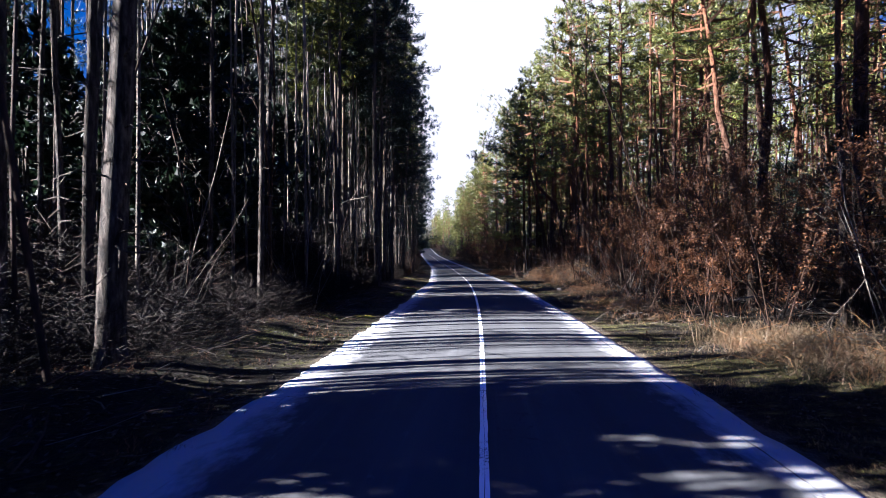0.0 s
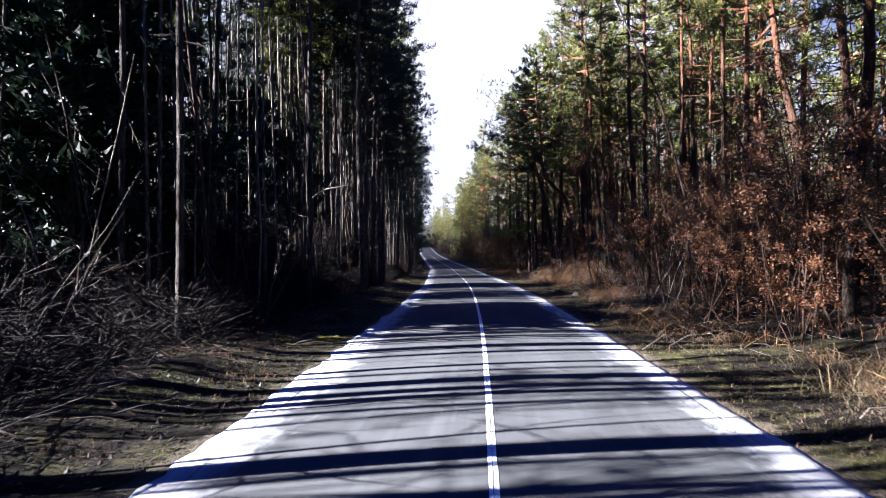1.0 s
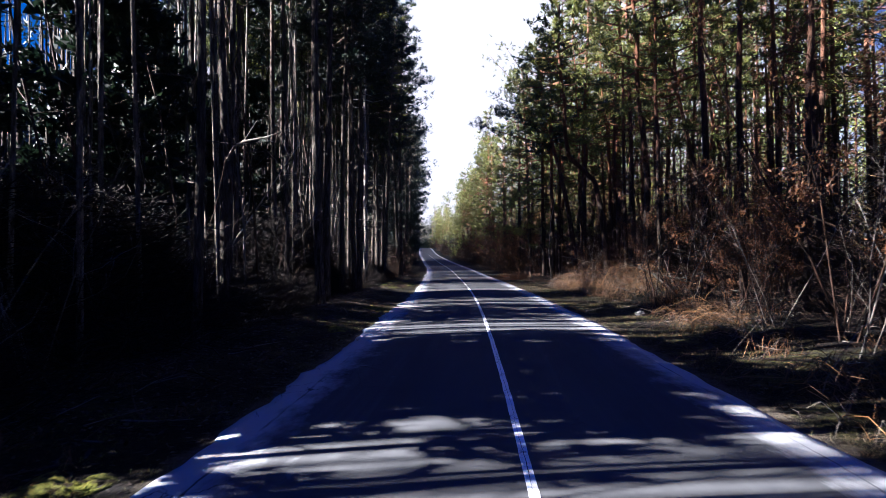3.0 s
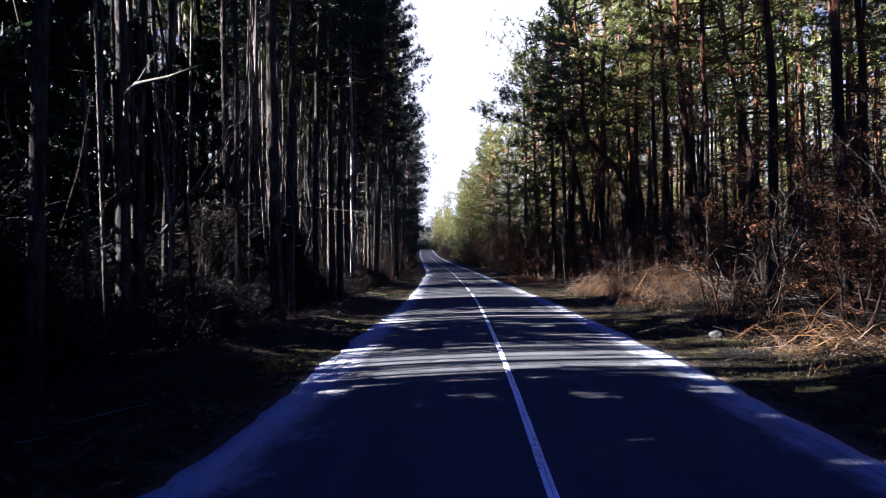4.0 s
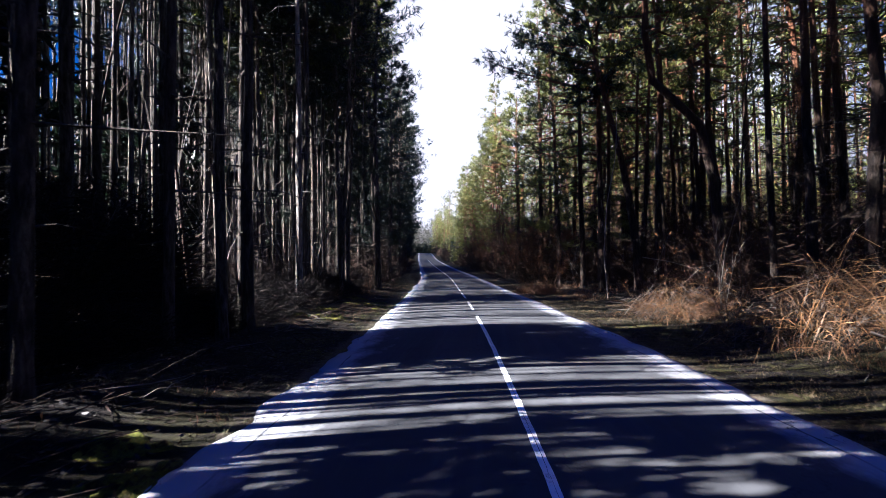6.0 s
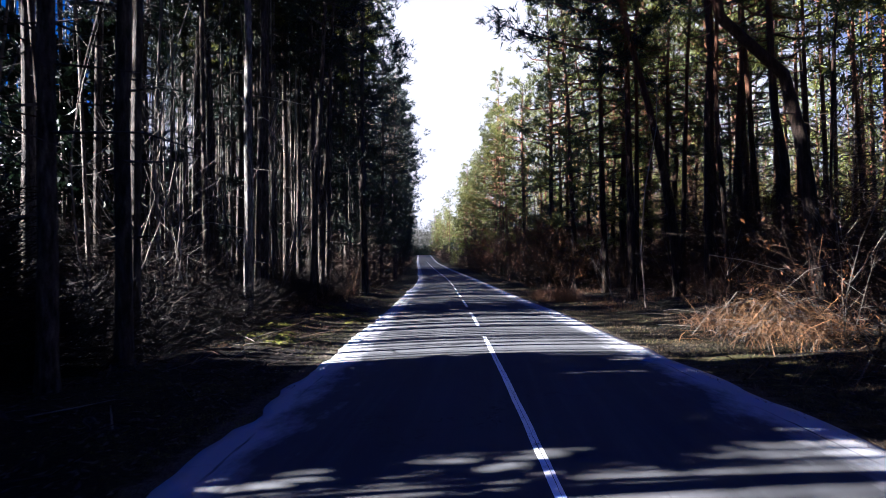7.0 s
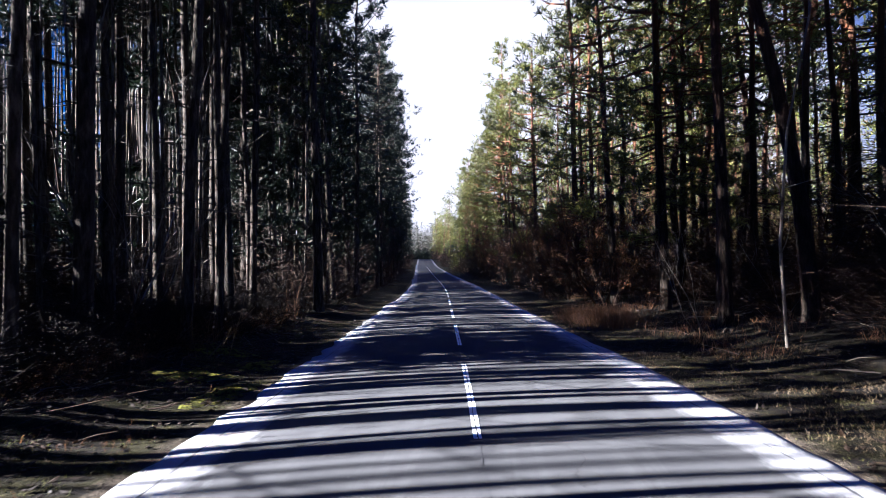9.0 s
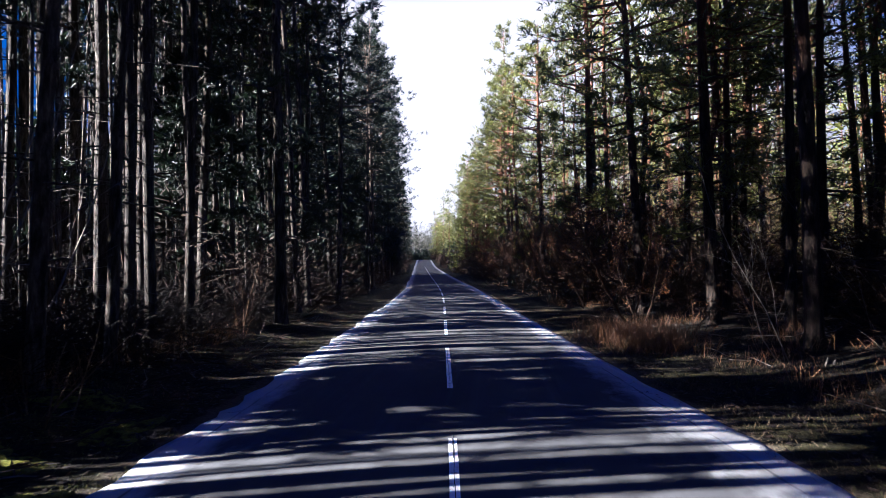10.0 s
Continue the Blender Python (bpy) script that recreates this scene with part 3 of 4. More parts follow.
ARCHING = [bare_tree(660 + i, 6.5 + 0.8 * i, 0.034, 0.5, TWIG_SILVER, forks=8, depth=2, stems=3, lean=0.32) for i in range(3)]
# ARCHED takes the brighter golden twig to paint in the sun on it
ARCHED = bare_tree(690, 1.3, 0.012, 0.4, TWIG_GOLD, forks=3, depth=1, stems=5, lean=0.4)
POLE = bare_tree(691, 7.5, 0.03, 0.15, TWIG_SILVER, forks=8, depth=1, lean=0.02)
OAK = [bare_tree(700 + i, 4.2 + 0.7 * i, 0.026, 0.42, TWIG, leaf=16, leaf_size=0.038, forks=10, depth=2, stems=3, lean=0.25) for i in range(4)]
SHRUB = [bare_tree(800 + i, 1.4 + 0.25 * i, 0.012, 0.5, TWIG, forks=6, depth=2, stems=6, lean=0.5, leaf=1 if i % 2 else 0, leaf_size=0.05) for i in range(4)]
THORN = [bare_tree(750 + i, 5.0 + 0.6 * i, 0.045, 0.5, TWIG_BROWN, forks=13, depth=2, stems=3, lean=0.3) for i in range(3)]
SERPENT = pine(350, 15, 0.17, 7.5, 40, 3.4, bark=BARK, needles=NEEDLES, tufts=12, per=9, stubs=16,
               line=[(0, 0, -0.2), (-0.2, 0, 2.5), (-0.4, 0, 4.2), (-0.75, 0, 5.6), (-1.2, 0.1, 6.2), (-2.0, 0.1, 6.7), (-2.25, 0, 7.4), (-2.2, 0, 9.5), (-2.5, 0.2, 12), (-2.4, 0.3, 15)])
LEANER = pine(355, 15, 0.18, 9.0, 34, 2.6, bark=BARK, needles=NEEDLES, tufts=11, per=9, stubs=14,
              line=[(0, 0, -0.2), (-0.15, 0, 2.4), (-0.5, 0, 4.8), (-0.85, 0, 6.5), (-1.3, 0, 8.3), (-1.7, 0.1, 10), (-2.2, 0.2, 13), (-2.4, 0.3, 15)])
BIG_LEFT = pine(365, 21, 0.2, 10.0, 40, 2.2, bark=BARK_GREY, needles=NEEDLES_SHADED, tufts=9, per=9, stubs=26,
                line=[(0, 0, -0.2), (0.0, 0, 1.0), (0.22, 0, 5.2), (0.35, 0, 10), (0.4, 0, 21)])
# crown in the shaded needle colour, upper sprays in the sunlit one
BOUGH = pine(360, 16.5, 0.15, 8.5, 60, 2.5, bark=BARK, needles=NEEDLES_SHADED, tufts=14, per=16, stubs=16, wide=0.62,
             sprays=[((0, 0, 11.8), (-1.8, 0.0, 12.9), (-3.0, 0.1, 14.2), (-4.3, 0.0, 15.7)), ((0, 0, 12.6), (-1.4, -0.3, 13.6), (-2.4, -0.4, 14.9), (-3.2, -0.5, 16.1)),
                     ((0, 0, 11.0), (-1.6, 0.4, 11.9), (-3.0, 0.6, 12.5), (-4.2, 0.7, 13.0))],
             arms=[((0, 0, 9.2), (-2.4, 0.1, 9.9), (-4.0, 0.0, 10.4), (-5.1, 0.1, 10.9)), ((0, 0, 10.2), (-1.6, -0.4, 10.9), (-3.0, -0.7, 11.2), (-4.0, -0.8, 11.7))])

taken = []


GLADES = [(-4.05, 49.0), (-2.0, 47.0), (5.6, 38.2), (6.5, 4.6)]  # spots that the low sun reaches between the trunks


LANES = [(1.5, 4.2), (9.9, 18.4), (27.4, 29.2), (44.8, 51.2)]  # stretches of road that the low sun reaches under the crowns


def sunlane(x, y, margin=0.0):
    """Whether a tree of the sunward wood stands where it would shade a sunny stretch."""
    meets = y + (2.5 - x) * math.tan(sa - math.pi)
    return x < cx(y) and any(a - margin < meets < b + margin for a, b in LANES)


def free(x, y, gap):
    for a, b in GLADES:
        dx, dy = x - a, y - b
        along = dx * math.cos(sa) + dy * math.sin(sa)
        if 0.0 < along < 26.0 and abs(dy * math.cos(sa) - dx * math.sin(sa)) < (1.4 if along < 10 else 0.9):
            return False
    for a, b in taken:
        if (a - x) ** 2 + (b - y) ** 2 < gap * gap:
            return False
    return True


LEFT_LABEL = "tall slender pine with bare grey trunk and dark high crown"
RIGHT_LABEL = "tall pine with orange upper bark and yellow-green needle crown"
EDGE_LABEL = "roadside pine with needle boughs reaching out over the road"
rnd = random.Random(5)


def plant(kind, x, y, thick=None):
    left = x < cx(y)
    turn = rnd.uniform(0, 360)
    lean = (rnd.gauss(0, 0.9), rnd.gauss(0, 0.9))
    taken.append((x, y))
    group = "pines of the sunward wood" if left else "pines of the sunlit wood"
    if kind == "tall":
        k = min(range(len(RADII)), key=lambda i: abs(RADII[i] - thick)) if thick else rnd.choice([0, 0, 0, 1, 1, 1, 2, 2, 3, 4])
        return stand("pine_tree", (TALL_R if not left else TALL_L if x > cx(y) - 11.5 else THIN_L)[k], x, y, LEFT_LABEL if left else RIGHT_LABEL, "pine tree", group, turn, rnd.uniform(0.92, 1.06), lean)
    if kind == "edge":
        return stand("pine_tree", rnd.choice(EDGE_L if left else EDGE_R), x, y, EDGE_LABEL, "pine tree", group, turn, rnd.uniform(0.85, 1.08), lean)
    if kind == "crook":
        return stand("pine_tree", rnd.choice(CROOK), x, y, "crooked pine with orange bark and long twisting boughs", "pine tree", group, turn, rnd.uniform(0.85, 1.1), (rnd.gauss(0, 2), rnd.gauss(0, 2)))
    if kind == "bough":
        return stand("pine_tree", BOUGH, x, y, "pine with one long bough reaching over the road", "pine tree", group)
    if kind == "leaner":
        return stand("pine_tree", LEANER, x, y, "pine with orange bark leaning out towards the road", "pine tree", group)
    if kind == "stout":
        return stand("pine_tree", BIG_LEFT, x, y, "stout pine with a dark plated trunk close to the verge", "pine tree", group)
    if kind == "serpent":
        return stand("pine_tree", SERPENT, x, y, "pine with a trunk bent sideways like a snake", "pine tree", group)
    if kind == "mid":
        return stand("pine_tree", rnd.choice(MID), x, y, "slender pine with a broad dark crown over the verge", "pine tree", group, turn, rnd.uniform(0.92, 1.06), lean)
    if kind == "low":
        return stand("pine_tree", rnd.choice(LOW), x, y, "bushy dark young pine with boughs down its whole trunk", "pine tree", group, turn, rnd.uniform(0.88, 1.1), lean)
    if kind == "dark":
        return stand("shade_pine", rnd.choice(SHADE_PINES), x, y, "low dark young pine added to stand in for shade", "pine tree", "young pines", turn, rnd.uniform(0.5, 0.72), lean)
    if kind == "pale":
        return stand("pine_tree", PALE, x, y, "slim pine beside the verge with sunlight put into its trunk colour", "pine tree", group, turn, 1.0)
    if kind == "slim":
        return stand("slim_tree", rnd.choice(SLIM), x, y, "slim leafless young tree with thin brown twigs", "tree", "slim leafless trees", turn, rnd.uniform(0.75, 1.1), lean)
    if kind == "bare_pole":
        return stand("slim_tree", POLE, x, y, "thin pale leafless pole beside the verge", "tree", "slim leafless trees")
    if kind == "oak":
        return stand("oak_sapling", rnd.choice(OAK), x, y, "young oak with withered russet leaves still clinging", "sapling", "russet oak saplings", turn, rnd.uniform(0.7, 1.15), lean)
    if kind == "clump":
        return stand("bare_sapling", SAPLING[4], x, y, "tall bare many-stemmed shrub with pale spreading twigs", "sapling", "bare saplings", 40, 0.85)
    if kind == "arching":
        return stand("bare_sapling", rnd.choice(ARCHING), x, y, "tall leafless sapling with pale crooked arching limbs", "sapling", "bare saplings", turn, rnd.uniform(0.8, 1.05), lean)
    if kind == "small":
        return stand("bare_sapling", ARCHED, x, y, "small arching bare shrub on the mossy bank", "sapling", "bare saplings", 70)
    if kind == "russet":
        return stand("shrub", rnd.choice(THORN), x, y, "russet leafless shrub with dense branching at the wood's edge", "shrub", "low shrubs", turn, rnd.uniform(0.28, 0.45), lean)
    if kind == "thorn":
        return stand("thorn_tree", rnd.choice(THORN), x, y, "broad leafless thorn with dense brown branching", "tree", "leafless thorns", turn, rnd.uniform(0.7, 1.1), lean)
    if kind == "sapling":
        return stand("bare_sapling", rnd.choice(SAPLING), x, y, "bare many-stemmed sapling with pale thin twigs", "sapling", "bare saplings", turn, rnd.uniform(0.6, 1.1), lean)
    return stand("shrub", rnd.choice(SHRUB), x, y, "low leafless shrub of tangled brown twigs on leaf litter", "shrub", "low shrubs", turn, rnd.uniform(0.6, 1.2), lean)


# trunks of the left wood
for kind, x, y, thick in [
    ("stout", -2.31, 9.4, 0.2), ("tall", -6.15, 14.0, 0.085), ("tall", -5.05, 13.0, 0.085), ("tall", -8.95, 17.0, 0.085), ("slim", -3.1, 11.2, 0.05), ("tall", -2.72, 16.65, 0.085), ("slim", -4.6, 16.3, 0.05), ("tall", -4.7, 22.4, 0.1), ("tall", -2.9, 26.0, 0.1),
    ("slim", -5.4, 26.4, 0.05), ("tall", -3.7, 29.2, 0.13), ("tall", -4.1, 30.4, 0.085), ("tall", -2.5, 33.5, 0.16), ("tall", -3.9, 34.7, 0.085), ("tall", -6.9, 34.3, 0.1),
    ("tall", -4.9, 36.3, 0.1), ("tall", -7.2, 36.9, 0.085), ("tall", -7.3, 40.5, 0.115), ("tall", -6.6, 44.9, 0.1), ("pale", -4.05, 49.0, 0.1), ("clump", -4.8, 47.4, 0.05),
    ("mid", -8.6, 46.0, 0.1), ("mid", -10.4, 48.3, 0.1), ("mid", -7.3, 49.3, 0.1), ("mid", -11.6, 46.7, 0.1), ("mid", -12.6, 48.1, 0.1), ("tall", -6.7, 47.9, 0.1), ("tall", -8.3, 49.6, 0.1), ("tall", -6.0, 51.0, 0.085), ("tall", -7.9, 46.4, 0.085), ("tall", -5.1, 52.9, 0.15), ("tall", -5.6, 54.4, 0.085), ("tall", -4.9, 57.8, 0.1), ("tall", -5.1, 58.9, 0.115), ("tall", -6.5, 59.4, 0.13), ("tall", -5.05, 60.3, 0.1),
    ("tall", -8.5, 59.3, 0.1), ("tall", -5.7, 61.8, 0.085), ("tall", -10.2, 58.4, 0.115), ("tall", -9.2, 60.7, 0.13), ("tall", -10.3, 61.7, 0.1), ("tall", -13.2, 67.7, 0.1),
    ("tall", -8.8, 65.4, 0.1), ("tall", -4.8, 67.5, 0.1), ("tall", -5.1, 69.7, 0.1), ("tall", -5.8, 72.0, 0.1), ("tall", -8.8, 79.0, 0.1),
]:
    plant(kind, x, y, thick)
# trunks of the right wood
for kind, x, y, thick in [
    ("tall", 12.0, 16.3, 0.2), ("tall", 11.8, 20.9, 0.13), ("slim", 8.5, 22.5, 0.06), ("tall", 12.2, 28.4, 0.13), ("tall", 12.0, 32.7, 0.1), ("tall", 10.0, 32.9, 0.115), ("tall", 10.3, 37.0, 0.13),
    ("tall", 13.1, 37.5, 0.115), ("tall", 9.4, 43.85, 0.13), ("tall", 11.0, 45.4, 0.115), ("tall", 9.6, 46.2, 0.1), ("tall", 11.8, 47.8, 0.115), ("tall", 12.35, 48.9, 0.13),
    ("serpent", 9.1, 48.3, 0.17), ("slim", 9.9, 49.3, 0.06), ("bare_pole", 6.68, 53.95, 0.04), ("tall", 8.65, 54.1, 0.15), ("tall", 11.0, 55.9, 0.115),
    ("leaner", 8.6, 57.0, 0.18), ("tall", 10.9, 56.8, 0.1), ("bough", 7.2, 58.2, 0.15), ("tall", 3.3, 94.5, 0.1), ("tall", 9.2, 58.6, 0.1), ("tall", 11.6, 59.2, 0.115),
    ("tall", 7.9, 60.6, 0.1), ("tall", 11.3, 60.8, 0.1), ("tall", 14.2, 61.7, 0.13), ("tall", 15.7, 63.0, 0.1), ("tall", 18.7, 60.3, 0.13), ("edge", 7.0, 62.6, 0.13), ("edge", 6.3, 67.0, 0.13), ("edge", 5.6, 72.4, 0.13), ("edge", 7.3, 77.2, 0.13), ("tall", 16.0, 79.0, 0.13),
]:
    plant(kind, x, y, thick)


def scatter(n, u0, u1, y0, y1, gap, kinds, tries=30):
    for _ in range(n):
        for _ in range(tries):
            y = rnd.uniform(y0, y1)
            x = float(cx(y)) + rnd.uniform(u0, u1)
            kind = rnd.choice(kinds)
            if sunlane(x, y, 1.6) and kind in ("low", "mid", "edge") or sunlane(x, y) and rnd.random() < 0.35:
                continue
            if free(x, y, gap):
                plant(kind, x, y)
                break


# denser evergreens a little way in, which keep stretches of the road in shade
for y0, y1, n in ((3.4, 6.2, 6), (17.6, 22.4, 8), (22.6, 24.4, 3), (27.5, 31.5, 4), (37.0, 40.4, 6), (51.6, 53.8, 3)):
    scatter(n, -15, -8.0, y0, y1, 0.9, ["low"])
# the rest of the left wood
scatter(9, -10, -5.6, 5, 14, 1.0, ["tall", "slim"])
scatter(8, -10, -5.6, 43, 51, 1.0, ["tall", "slim"])
scatter(17, -5.7, -4.3, 62, 140, 2.2, ["edge"])
scatter(18, -9.0, -4.9, 34, 62, 1.2, ["mid"])
scatter(8, -9.2, -7.0, 43, 61, 1.6, ["edge"])
scatter(18, -14.5, -10.2, 42, 76, 1.3, ["mid"])
scatter(66, -14, -7.6, -4, 80, 1.3, ["tall", "tall", "tall", "slim"])
scatter(20, -7.5, -5.0, 6, 62, 0.9, ["sapling", "sapling", "slim", "slim"])
scatter(26, -7, -4.6, 50, 110, 0.9, ["russet", "sapling", "shrub"])
scatter(34, -13, -6.6, 64, 135, 1.3, ["low"])
scatter(7, -10.5, -5.5, 52, 72, 1.0, ["edge"])
# low dark young pines added on the right, standing in for shade behind the first trunks
scatter(3, 11, 15.5, 18, 40, 1.1, ["dark"])
# the rest of the right wood
scatter(6, 7.8, 9.4, 60, 82, 2.3, ["edge", "crook"])
scatter(8, 8.5, 15, 57, 78, 2.0, ["edge", "crook"])
scatter(15, 5.2, 6.8, 82, 145, 2.4, ["edge"])
scatter(16, 6.8, 10, 4, 58, 2.0, ["tall", "crook"])
scatter(62, 9.5, 18, 6, 80, 1.8, ["tall", "tall", "tall", "crook", "slim"])
scatter(26, 5.4, 9.0, 7, 26, 0.7, ["oak"])
scatter(34, 5.0, 9.0, 5, 36, 0.7, ["oak", "sapling", "shrub"])
scatter(26, 5.4, 9.5, 42, 75, 0.9, ["shrub", "sapling", "russet"])
scatter(70, 4.7, 8.2, 62, 118, 0.8, ["oak", "oak", "sapling", "thorn", "thorn"])
plant("small", -3.07, 53.0)
for x, y in ((-6.4, 46.6), (-5.7, 48.2), (-7.4, 50.6), (-5.2, 53.6), (-6.2, 56.4), (-5.6, 17.6), (-6.6, 28.0), (-5.8, 31.6)):
    plant("arching", x, y)


# the inner rows of the sunward wood, past counting
deep_trees = []
scatter(15, -21, -15, 0, 32, 1.5, ["mid"])
scatter(8, -21, -15, 40, 54, 1.5, ["mid"])
scatter(34, -17, -6, 78, 126, 1.7, ["mid", "tall"])
scatter(18, -26, -9, 64, 126, 1.7, ["mid"])
scatter(50, -18, -12, -8, 80, 1.6, ["tall"])
scatter(26, -21, -15.5, 4, 54, 1.5, ["tall"])
scatter(9, -13, -6.4, 64, 92, 1.2, ["edge"])


def join_trees(trees, label, bark, needles, keep):
    """Joins many pines into one wood; keeps a share of their needles."""
    root = thing("pine_woods", label, "woods", kind="stuff")
    rng = np.random.default_rng(77)
    for which, nm, mat in ((0, "trunks", bark), (2, "crowns", needles)):
        b = Builder()
        for meshes, m in trees:
            me = meshes[which][1]
            co = np.empty(len(me.vertices) * 3)
            me.vertices.foreach_get("co", co)
            mm = np.array(m)
            co = co.reshape(-1, 3) @ mm[:3, :3].T + mm[:3, 3]
            if which == 0:
                b.add(co, [tuple(q.vertices) for q in me.polygons])
            else:
                tri = co.reshape(-1, 3, 3)
                tri = tri[rng.random(len(tri)) < keep]
                b.add(tri.reshape(-1, 3), np.arange(3 * len(tri)).reshape(-1, 3).tolist())
        part(nm, b, mat, root, smooth=which == 0)["kind"] = "stuff"


join_trees(deep_trees, "inner rows of slender pines in the sunward wood", BARK_GREY, NEEDLES_SHADED, 0.34)
deep_trees = []
scatter(30, 7.6, 18, 76, 124, 2.0, ["tall", "tall", "edge", "crook"])
join_trees(deep_trees, "rows of sunlit pines behind the far verge", BARK, NEEDLES, 0.5)
deep_trees = None


for x, y in ((-11.6, 36.9),):
    plant("low", x, y)

# a long dead bough on one roadside pine of the left wood
owner = min((o for o in scene.objects if o.name.startswith("pine_tree")), key=lambda o: (o.location.x + 3.7) ** 2 + (o.location.y - 29.2) ** 2)
bough = Builder()
bough.tube([(-3.62, 29.15, 4.0), (-3.05, 28.2, 4.15), (-2.72, 27.9, 4.2), (-2.2, 27.85, 4.27), (-1.68, 27.8, 4.42)], [0.04, 0.032, 0.028, 0.02, 0.008], 6)
for a, b in (((-2.72, 27.9, 4.2), (-2.4, 27.9, 4.67)), ((-2.3, 27.85, 4.25), (-1.95, 27.9, 4.15)), ((-3.2, 28.4, 4.12), (-2.9, 28.5, 3.9))):
    bough.tube([a, [(p + q) / 2 for p, q in zip(a, b)], b], [0.012, 0.009, 0.004], 4, False)
bpy.context.view_layer.update()
limb_ob = part("dead_bough", bough, TWIG_PALE, owner, "long bleached dead bough", True)
limb_ob.matrix_parent_inverse = owner.matrix_world.inverted()


# ---------------------------------------------------------------- the deeper woods, past counting
def far_woods(name, label, n, u0, u1, y0, y1, seed, crown, needles, bark, low=0.5, tall0=15, crowned=1.0, girth=(0.06, 0.14)):
    rng = np.random.default_rng(seed)
    tr, cr = Builder(), Builder()
    for _ in range(n):
        y = rng.uniform(y0, y1)
        x = float(cx(y)) + rng.uniform(u0, u1)
        if sunlane(x, y) and rng.random() < 0.5:
            continue
        z = gz(x, y)
        h = rng.uniform(tall0, 22)
        r = rng.uniform(*girth)
        lx, ly = rng.normal(0, 0.35, 2)
        tr.tube([(x, y, z - 0.1), (x + lx * 0.4, y + ly * 0.4, z + h * 0.5), (x + lx, y + ly, z + h)], [r * 1.1, r * 0.75, r * 0.2], 6, False)
        if rng.random() > crowned:
            continue
        top = rng.uniform(low, low + 0.15) * h
        m = max(5, crown // 5)
        zz = top + (h - top) * rng.random(m) ** 0.9
        rad = 2.0 * (1 - 0.7 * (zz - top) / (h - top)) * np.sqrt(rng.random(m))
        a = rng.uniform(0, 2 * math.pi, m)
        c = np.stack([x + lx * 0.8 + rad * np.cos(a), y + ly * 0.8 + rad * np.sin(a), z + zz], 1)
        c = np.repeat(c, 18, axis=0) + rng.normal(0, 1, (m * 18, 3)) * [0.36, 0.36, 0.2]
        d = rng.normal(0, 1, (m * 18, 3)) + [0, 0, 0.4]
        d /= np.linalg.norm(d, axis=1)[:, None]
        cr.blades(c, c + d * rng.uniform(0.25, 0.5, (len(c), 1)), rng.uniform(0.11, 0.2, len(c)), rng)
    root = thing(name, label, "woods", kind="stuff")
    part("trunks", tr, bark, root, smooth=True)["kind"] = "stuff"
    if cr.v:
        part("crowns", cr, needles, root)["kind"] = "stuff"


far_woods("pole_stand", "thin bare poles crowding the sunward wood", 300, -19, -6, 4, 75, 11, 10, NEEDLES_SHADED, BARK_POLE, 0.5, 10, 0.0, (0.022, 0.055))
far_woods("pole_stand", "thin bare poles crowding the sunward wood", 80, -20, -5.5, 60, 120, 12, 10, NEEDLES_SHADED, BARK_POLE, 0.5, 10, 0.0, (0.03, 0.06))
far_woods("pine_woods", "deep pine wood of thin trunks on the sunward side", 300, -26, -14, -35, 150, 1, 50, NEEDLES_SHADED, BARK_GREY, 0.74, 15, 0.38)
far_woods("pine_woods", "deep pine wood of thin trunks with sunlit crowns", 420, 16, 52, -15, 170, 2, 70, NEEDLES, BARK, 0.35)
far_woods("pine_woods", "pines behind the russet saplings", 90, 14, 30, 8, 70, 7, 60, NEEDLES, BARK, 0.4)
far_woods("pine_woods", "distant dark pines along the road up the rise", 270, -15, -4.7, 100, 350, 3, 110, NEEDLES_SHADED, BARK_GREY, 0.06, 14)
far_woods("pine_woods", "distant sunlit pines along the road up the rise", 150, 4.8, 17, 118, 350, 4, 130, NEEDLES, BARK, 0.06, 8)


def thicket(name, label, n, u0, u1, y0, y1, h0, h1, seed, material, blade=(0.5, 1.1), width=(0.1, 0.22), per=110, slope=0.0, girth=1.5):
    """Dense undergrowth between the trunks, as one mass of twigs and sprays."""
    rng = np.random.default_rng(seed)
    b = Builder()
    for _ in range(n):
        y = rng.uniform(y0, y1)
        x = float(cx(y)) + rng.uniform(u0, u1)
        z = gz(x, y)
        h = rng.uniform(h0, h1)
        if slope:
            h = min(h, slope * abs(x - float(cx(y))) - 1.0)
        zz = h * rng.random(per) ** 1.1
        rad = girth * (1 - 0.75 * zz / h) * np.sqrt(rng.random(per))
        a = rng.uniform(0, 2 * math.pi, per)
        c = np.stack([x + rad * np.cos(a), y + rad * np.sin(a), z + zz], 1)
        d = np.stack([np.cos(a), np.sin(a), rng.uniform(-0.2, 0.9, per)], 1) + rng.normal(0, 0.4, (per, 3))
        d /= np.linalg.norm(d, axis=1)[:, None]
        b.blades(c, c + d * rng.uniform(*blade, (per, 1)), rng.uniform(*width, per), rng)
    ob = new(name, b.mesh(name, material))
    tagged(ob, label, "undergrowth", kind="stuff")


